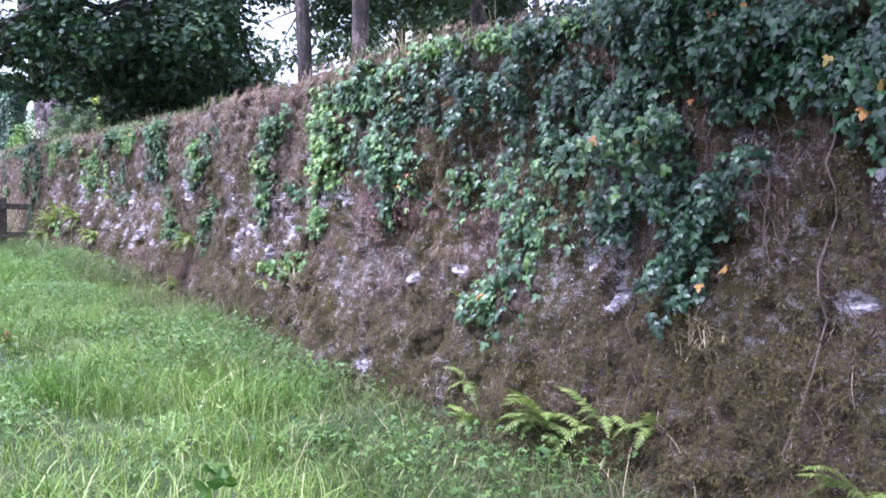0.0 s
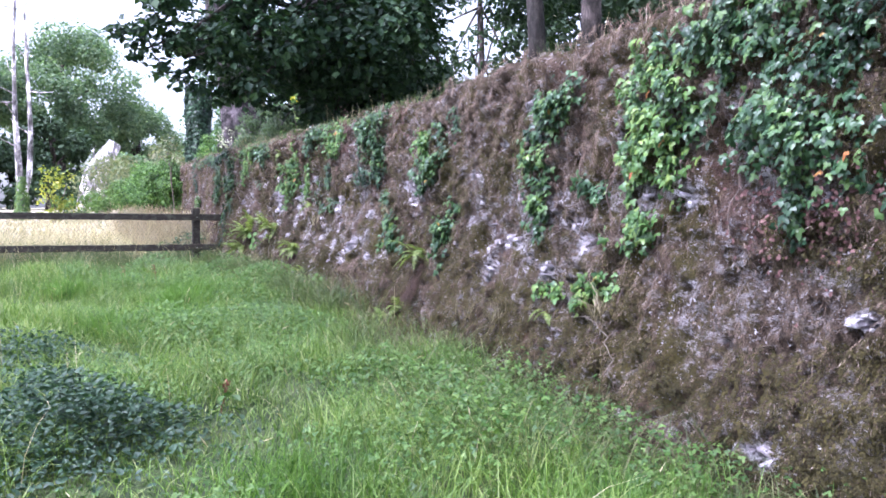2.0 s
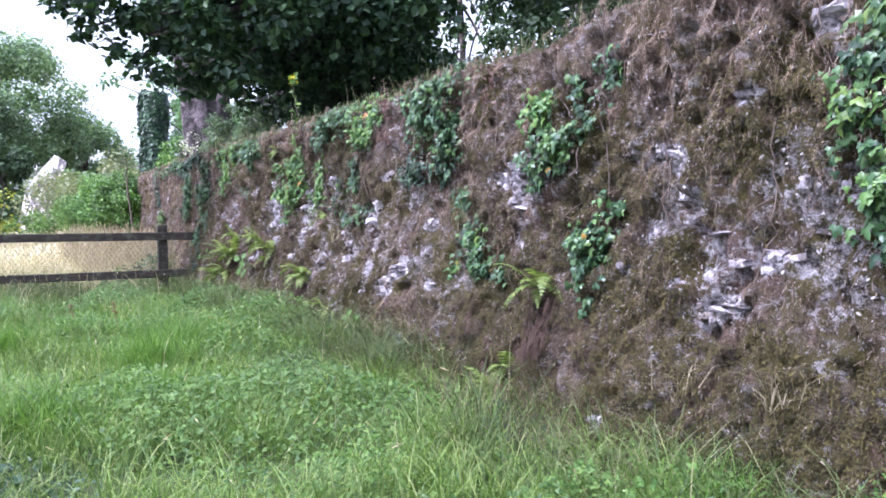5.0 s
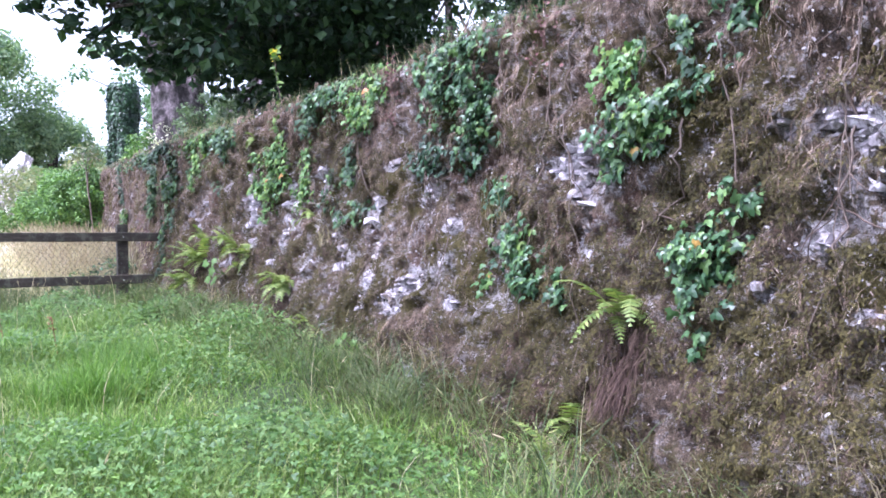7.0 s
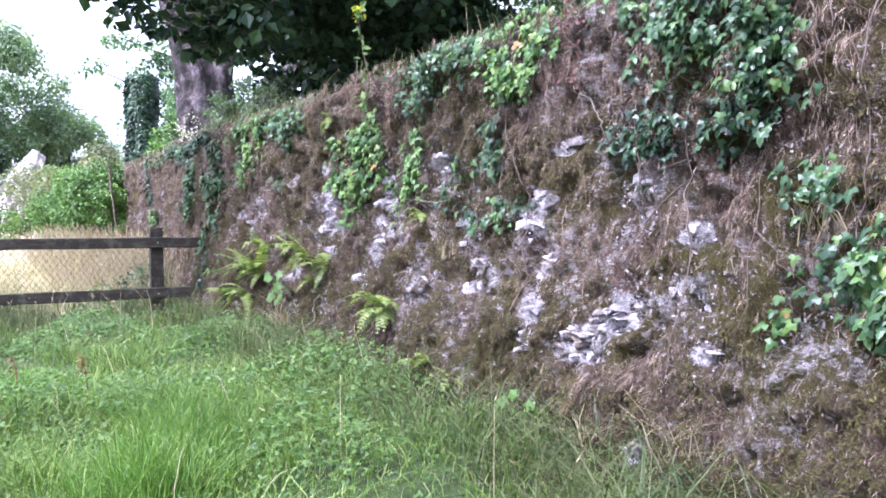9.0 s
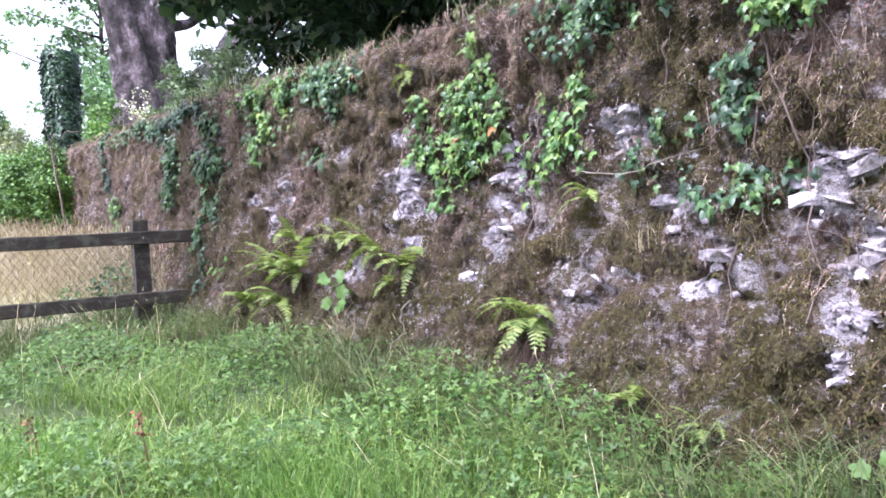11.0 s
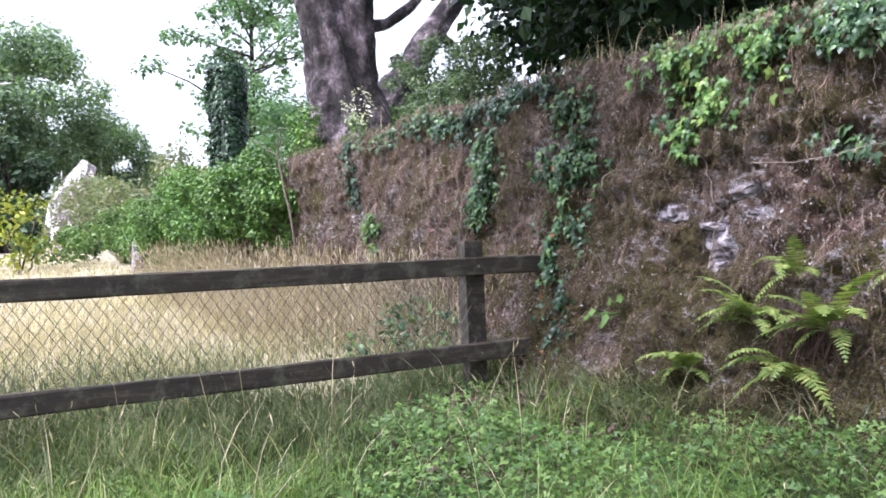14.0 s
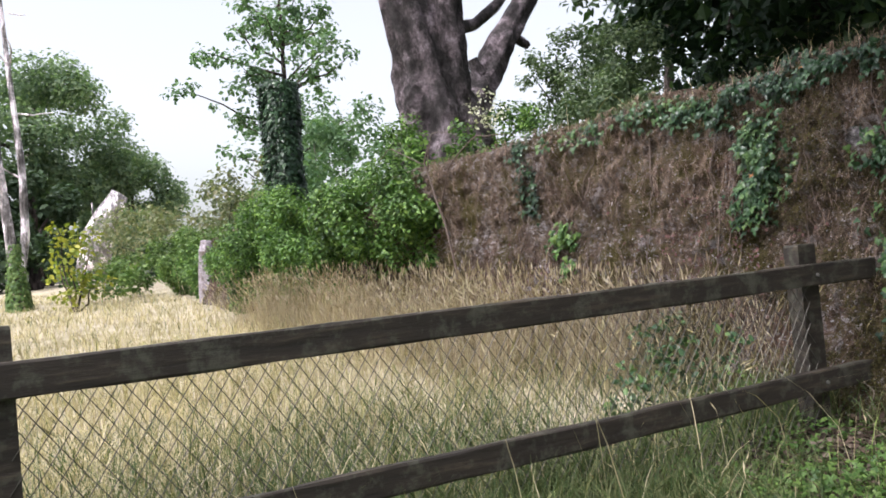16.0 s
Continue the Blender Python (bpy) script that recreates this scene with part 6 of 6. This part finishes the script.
def bleached_trunk():
    t = thing("bleached_tree", "pale bleached leaning dead tree trunk", "tree stump")
    for pts, r, nm in (([(5.0, 60, 2.0), (5.35, 60, 4.3), (5.95, 60, 5.4), (6.55, 60, 6.35)], [0.8, 0.72, 0.6, 0.42], "trunk"), ([(5.6, 60, 4.9), (5.3, 60, 5.5), (5.3, 60, 6.0)], [0.07, 0.05, 0.03], "branch")):
        b = Bag()
        b.add(*tube(pts, r, 10, 0.2))
        b.part(nm, M_PALEBARK, t, smooth_shade=True)
    g = np.random.default_rng(70)
    t = thing("dead_tree", "tall bare dead tree with two pale stems", "tree")
    x, y = 1.0, 44.0
    z0 = float(ground_z(np.array(x), np.array(y)))
    for pts, r in (([(x, y, z0), (x - 0.1, y, 3.5), (x - 0.25, y, 6.0), (x - 0.3, y, 9.0), (x - 0.1, y, 14)], [0.2, 0.14, 0.10, 0.07, 0.03]), ([(x, y, z0 + 0.8), (x + 0.3, y, 3.5), (x + 0.35, y, 5.5), (x + 0.22, y, 8.0), (x + 0.05, y, 13)], [0.16, 0.12, 0.10, 0.07, 0.03])):
        s = np.linspace(0, 1, 20)
        p = np.asarray(pts)
        u = np.linspace(0, 1, len(p))
        q = np.stack([np.interp(s, u, p[:, k]) for k in range(3)], -1)
        b = Bag()
        b.add(*tube(q, np.interp(s, u, r), 8, 0.12))
        b.part("stem", M_PALEBARK, t, smooth_shade=True)
    for i in range(16):
        z = g.uniform(4.5, 13)
        a = np.array([x + g.choice([-0.25, 0.25]), y, z])
        b = Bag()
        b.add(*tube(wander(a, a + np.array([g.uniform(-1.3, 1.3), g.uniform(-0.6, 0.6), g.uniform(-0.2, 1.2)]), 7, 0.15, i), np.linspace(0.03, 0.008, 7), 4))
        b.part("branch", M_PALEBARK, t)
    n = 900
    z = z0 + g.random(n) ** 1.4 * 1.9
    a = g.uniform(0, 6.283, n)
    r = 0.3 * (1 - 0.3 * (z - z0)) + 0.08 * g.random(n)
    b = Bag()
    scatter(b, IVY, np.stack([x + r * np.cos(a), y + r * np.sin(a), z], -1), frames_of(np.stack([np.cos(a), np.sin(a), 0.3 + 0 * a], -1), g.normal(0, 0.6, n)), g.uniform(0.08, 0.14, n))
    b.part("ivy_collar", M_SHRUB, t, "green ivy round the foot", kind="stuff")


bleached_trunk()


def pier():
    """The grey broken stone end of the wall past the hedge."""
    b = Bag()
    b.add(*tube([(4.62, 37.3, 0.9), (4.66, 37.3, 1.8), (4.62, 37.3, 2.5), (4.66, 37.3, 2.75)], [0.30, 0.26, 0.22, 0.15], 9, 0.45))
    tagged(b.part("stone_pier", M_STONE, None, "broken grey stone pier at the wall's end"), category="pier")


pier()


def dark_tree():
    """The great dark-leaved tree leaning over the wall."""
    g = np.random.default_rng(81)
    t = thing("tree", "huge dark green broadleaf tree overhanging the wall", "tree")
    z0 = float(terrace_z(np.array(11.0), np.array(23.0))) - 0.2
    b = Bag()
    b.add(*tube(wander((9.2, 22.6, z0), (9.6, 22.6, 11), 12, 0.3, 2), np.linspace(0.5, 0.22, 12), 12, 0.2))
    b.part("trunk", M_BARK_DARK, t, smooth_shade=True)
    cs, rs = clumps(g, (10.0, 22.0, 9.2), (7.2, 6.6, 5.0), 110, 0.9, 1.7)
    lowc = np.stack([g.uniform(6.6, 13.5, 60), g.uniform(17.5, 28.0, 60), g.uniform(4.6, 6.4, 60)], -1)
    lowr = g.uniform(0.6, 1.2, 60)
    edge = np.array([(2.4, 19.8, 6.6), (3.2, 20.4, 5.9), (3.0, 19.4, 5.6), (3.9, 20.6, 5.2), (4.2, 19.6, 4.9), (4.6, 21.0, 5.6), (5.2, 20.2, 4.8), (5.6, 21.6, 5.2), (6.2, 20.6, 4.7), (6.6, 22.2, 4.9), (4.4, 18.8, 5.8), (5.6, 19.0, 5.2), (6.8, 20.5, 4.6), (7.4, 22.5, 4.5), (8.0, 20.0, 4.4), (8.8, 22, 4.2), (8.4, 23.8, 4.5), (9.6, 20.5, 4.2), (10.6, 22.0, 4.2), (9.2, 18.5, 4.6), (7.4, 18.0, 5.2)])
    hang = np.array([(2.9, 19.8, 5.0), (3.3, 20.0, 4.9), (3.8, 20.2, 4.7), (4.3, 20.5, 4.45), (4.8, 20.8, 4.35), (5.3, 21.2, 4.4), (5.7, 21.5, 4.4), (6.2, 21.8, 4.4), (3.5, 19.2, 4.8), (4.2, 19.4, 4.5), (4.9, 19.8, 4.3), (5.6, 20.4, 4.2), (6.4, 20.8, 4.2), (7.0, 21.6, 4.2), (7.6, 21.0, 4.1), (4.4, 18.4, 4.7), (5.2, 18.6, 4.5), (5.9, 22.0, 4.1), (6.4, 22.5, 4.1), (7.0, 23.0, 4.0), (7.6, 23.6, 4.0), (8.2, 24.2, 4.1), (7.2, 22.2, 3.9), (8.0, 23.0, 3.9), (8.8, 23.8, 4.0)])
    tips = np.array([(2.2, 20.0, 5.0), (2.6, 19.9, 4.65), (3.0, 20.0, 4.4), (3.4, 20.1, 4.15), (3.8, 20.2, 4.05), (4.2, 20.4, 4.0), (4.6, 20.5, 4.05), (5.0, 20.6, 4.05), (2.5, 19.5, 5.0), (3.2, 19.8, 4.8), (3.9, 20.0, 4.5)])
    c = np.concatenate([cs, lowc, edge, hang])
    r = np.concatenate([rs, lowr, g.uniform(0.4, 0.8, len(edge)), g.uniform(0.25, 0.6, len(hang))])
    c[-len(hang):] += g.normal(0, 0.18, (len(hang), 3))
    ok = c[:, 0] > 2.0 + 0.82 * (c[:, 1] - 20) + 0.8 * r
    ok &= (c[:, 0] < 9.3 + 0.59 * (c[:, 1] - 20) - 0.7 * r) | (c[:, 2] > 8.5)
    c, r = np.concatenate([c[ok], tips]), np.concatenate([r[ok], g.uniform(0.22, 0.4, len(tips))])
    for i in list(range(0, len(c) - 30, 6)) + list(range(len(c) - 30, len(c), 2)):
        b = Bag()
        b.add(*tube(wander((9.4, 22.6, g.uniform(6.5, 10)), c[i], 8, 0.4, i), np.linspace(0.12, 0.02, 8), 5))
        b.part("limb", M_BARK_DARK, t)
    crown = crown_leaves(g, c, r, 66000, SPRAY, 0.165, 0.75, 0.2)
    low = (c[:, 2] < 7.2)
    near = crown_leaves(g, c[low], r[low], 15000, LEAF, 0.13, 0.8, 0.1)
    crown.add(np.concatenate(near.v), *[np.concatenate(a) for a in near.f.values()])
    crown.part("crown", M_DARKLEAF, t, kind="stuff")


dark_tree()


def wood_behind():
    """Trees standing back from the wall where the walk begins."""
    for i, (x, y, r, lean) in enumerate(((6.4, 11.8, 0.12, 0.1), (8.05, 12.9, 0.16, 0.2), (19.6, 37, 0.2, 0.2), (14.0, 17, 0.2, 0.4), (18.0, 20, 0.3, 0.2), (13.0, 11, 0.25, -0.3), (12.0, 5, 0.25, 0.3), (9.5, 3.6, 0.25, 0.1), (21.0, 31, 0.3, 0.3), (24.5, 34, 0.25, -0.4), (23.0, 27, 0.22, 0.5), (27.0, 36, 0.3, 0.2), (28.0, 30, 0.3, 0.1))):
        g = np.random.default_rng(90 + i)
        t = thing("tree", "slim dark-trunked woodland tree behind the wall", "tree", group="wood behind the wall")
        z0 = float(terrace_z(np.array(x), np.array(float(y)))) - 0.2
        b = Bag()
        line = wander((x, y, z0), (x + lean, y, z0 + 12), 12, 0.4, i)
        b.add(*tube(line, np.linspace(r, r * 0.4, 12), 9, 0.15))
        b.part("trunk", M_BARK_DARK, t, smooth_shade=True)
        cs, rs = clumps(g, (x, y, z0 + (10.0 if i < 2 else 6.8)), (3.4, 3.4, 4.2), 34, 0.5, 1.2)
        for k in range(0, 34, 4):
            b = Bag()
            b.add(*tube(wander(line[g.integers(4, 10)], cs[k], 6, 0.25, k), np.linspace(0.07, 0.015, 6), 4))
            b.part("limb", M_BARK_DARK, t)
        crown_leaves(g, cs, rs, 3200 if i == 2 else 6500, SPRAY, 0.24, 0.7, 0.2).part("crown", M_FARDARK, t, kind="stuff")



def unseen_shade_tree():
    """A dense low tree, never in view, added to shade the first stretch of wall."""
    g = np.random.default_rng(140)
    t = thing("tree", "unseen dense spreading tree added to shade the wall", "tree")
    z0 = float(terrace_z(np.array(6.4), np.array(0.2))) - 0.2
    b = Bag()
    line = wander((6.4, 0.2, z0), (6.2, 0.4, 9), 10, 0.2, 4)
    b.add(*tube(line, np.linspace(0.35, 0.12, 10), 9, 0.15))
    b.part("trunk", M_BARK_DARK, t, smooth_shade=True)
    # crown set above the view, reaching out far enough to block light
    cs, rs = clumps(g, (4.35, 0.1, 5.9), (3.6, 4.5, 1.9), 66, 0.6, 1.1)
    for k in range(0, 60, 5):
        b = Bag()
        b.add(*tube(wander(line[g.integers(3, 8)], cs[k], 6, 0.25, k), np.linspace(0.07, 0.015, 6), 4))
        b.part("limb", M_BARK_DARK, t)
    crown_leaves(g, cs, rs, 32000, SPRAY, 0.22, 0.7, 0.2).part("crown", M_DARKLEAF, t, kind="stuff")


wood_behind()
unseen_shade_tree()


# ---- stones of the wall, last ----
def stone_shapes():
    """Twelve worn rubble stones of unit size, flat behind."""
    g = np.random.default_rng(3)
    shapes = []
    for k in range(12):
        v = []
        for xl, s in ((0.5, 1.0), (-0.2, 0.98), (-0.5, 0.84)):
            for c, q in ((0.5, -0.36), (0.5, 0.36), (0.42, 0.5), (-0.42, 0.5), (-0.5, 0.36), (-0.5, -0.36), (-0.42, -0.5), (0.42, -0.5)):
                v.append((xl + g.normal(0, 0.07), c * s + g.normal(0, 0.10), q * s + g.normal(0, 0.11)))
        v.append((-0.56, g.normal(0, 0.1), g.normal(0, 0.1)))
        f4 = [(i * 8 + j, (i + 1) * 8 + j, (i + 1) * 8 + (j + 1) % 8, i * 8 + (j + 1) % 8) for i in range(2) for j in range(8)]
        f3 = [(16 + j, 24, 16 + (j + 1) % 8) for j in range(8)]
        shapes.append((np.array(v), np.array(f4), np.array(f3)))
    return shapes


def wall_stones():
    g = np.random.default_rng(4)
    shapes = stone_shapes()
    meshes = [np_mesh("stone", v, [f4, f3], M_STONE) for v, f4, f3 in shapes]
    rest = Bag()
    count = 0
    z = 0.15
    while z < 2.75:
        h = g.uniform(0.016, 0.058)
        y = 0.6
        while y < 25:
            w = g.uniform(0.025, 0.07) if g.random() < 0.6 else g.uniform(0.06, 0.17)
            yc, zc = y + w / 2, z + h / 2 + g.normal(0, 0.016)
            y += w * 1.04
            if zc > float(top_z(np.array(yc))) - 0.06 or zc < float(ground_z(np.array(3.7), np.array(yc))) + 0.05:
                continue
            e = float(exposed(np.array(yc), np.array(zc)))
            if e < 0.55 + 0.40 * g.random():
                continue
            k = int(g.integers(12))
            d = 0.14
            x = float(wall_skin(np.array(yc), np.array(zc))) + d / 2 + 0.002 - g.uniform(-0.04, 0.004)
            rot = g.normal(0, 0.14)
            if 12.9 < yc < 17.2 and count < 300:
                ob = new("stone", meshes[k])
                ob.parent = wall
                ob.matrix_basis = pose(x, yc, zc, math.degrees(rot), 0, math.degrees(g.normal(0, 0.08))) @ Matrix.Diagonal((d, w, h, 1))
                count += 1
            else:
                v, f4, f3 = shapes[k]
                c, s = math.cos(rot), math.sin(rot)
                q = v * np.array([d, w, h])
                q = np.stack([q[:, 0], q[:, 1] * c - q[:, 2] * s, q[:, 1] * s + q[:, 2] * c], -1) + np.array([x, yc, zc])
                rest.add(q, f4, f3)
        z += h * 1.02
    ob = rest.part("stonework", M_STONE, wall, "pale rubble stones showing through the roots", kind="stuff")



def stone_chips():
    """Small pale faces of stone peeping through everywhere."""
    g = np.random.default_rng(6)
    n = 60000
    y = g.uniform(1, 25, n)
    zb = ground_z(face_x(y) - 0.4, y)
    z = zb + 0.1 + g.random(n) * (top_z(y) - zb - 0.3)
    keep = fbm(y * 2.2, z * 2.6, 91, 3) + 0.3 * exposed(y, z) + 0.16 * (y > 19.5) > 0.50 + 0.25 * g.random(n) + 0.14 * np.clip(1 - (z - zb) / 0.9, 0, 1)
    y, z = y[keep], z[keep]
    n = len(y)
    nrm = np.stack([-np.ones(n), g.normal(0, 0.3, n), g.normal(0.1, 0.35, n)], -1)
    b = Bag()
    chip = ([(0.62, 0.05, 0), (0.15, 0.30, 0.03), (-0.45, 0.22, 0), (-0.6, -0.08, 0.02), (-0.05, -0.25, 0), (0.42, -0.30, 0.02), (0.05, 0.0, 0.07)], [(6, i, (i + 1) % 6) for i in range(6)])
    scatter(b, chip, on_wall(y, z, 0.004), frames_of(nrm, g.normal(0, 0.9, n)), 0.005 + 0.017 * g.random(n) ** 2)
    b.part("stone_chips", M_CHIP, wall, "small pale stone faces among the roots", kind="stuff")


wall_stones()
stone_chips()
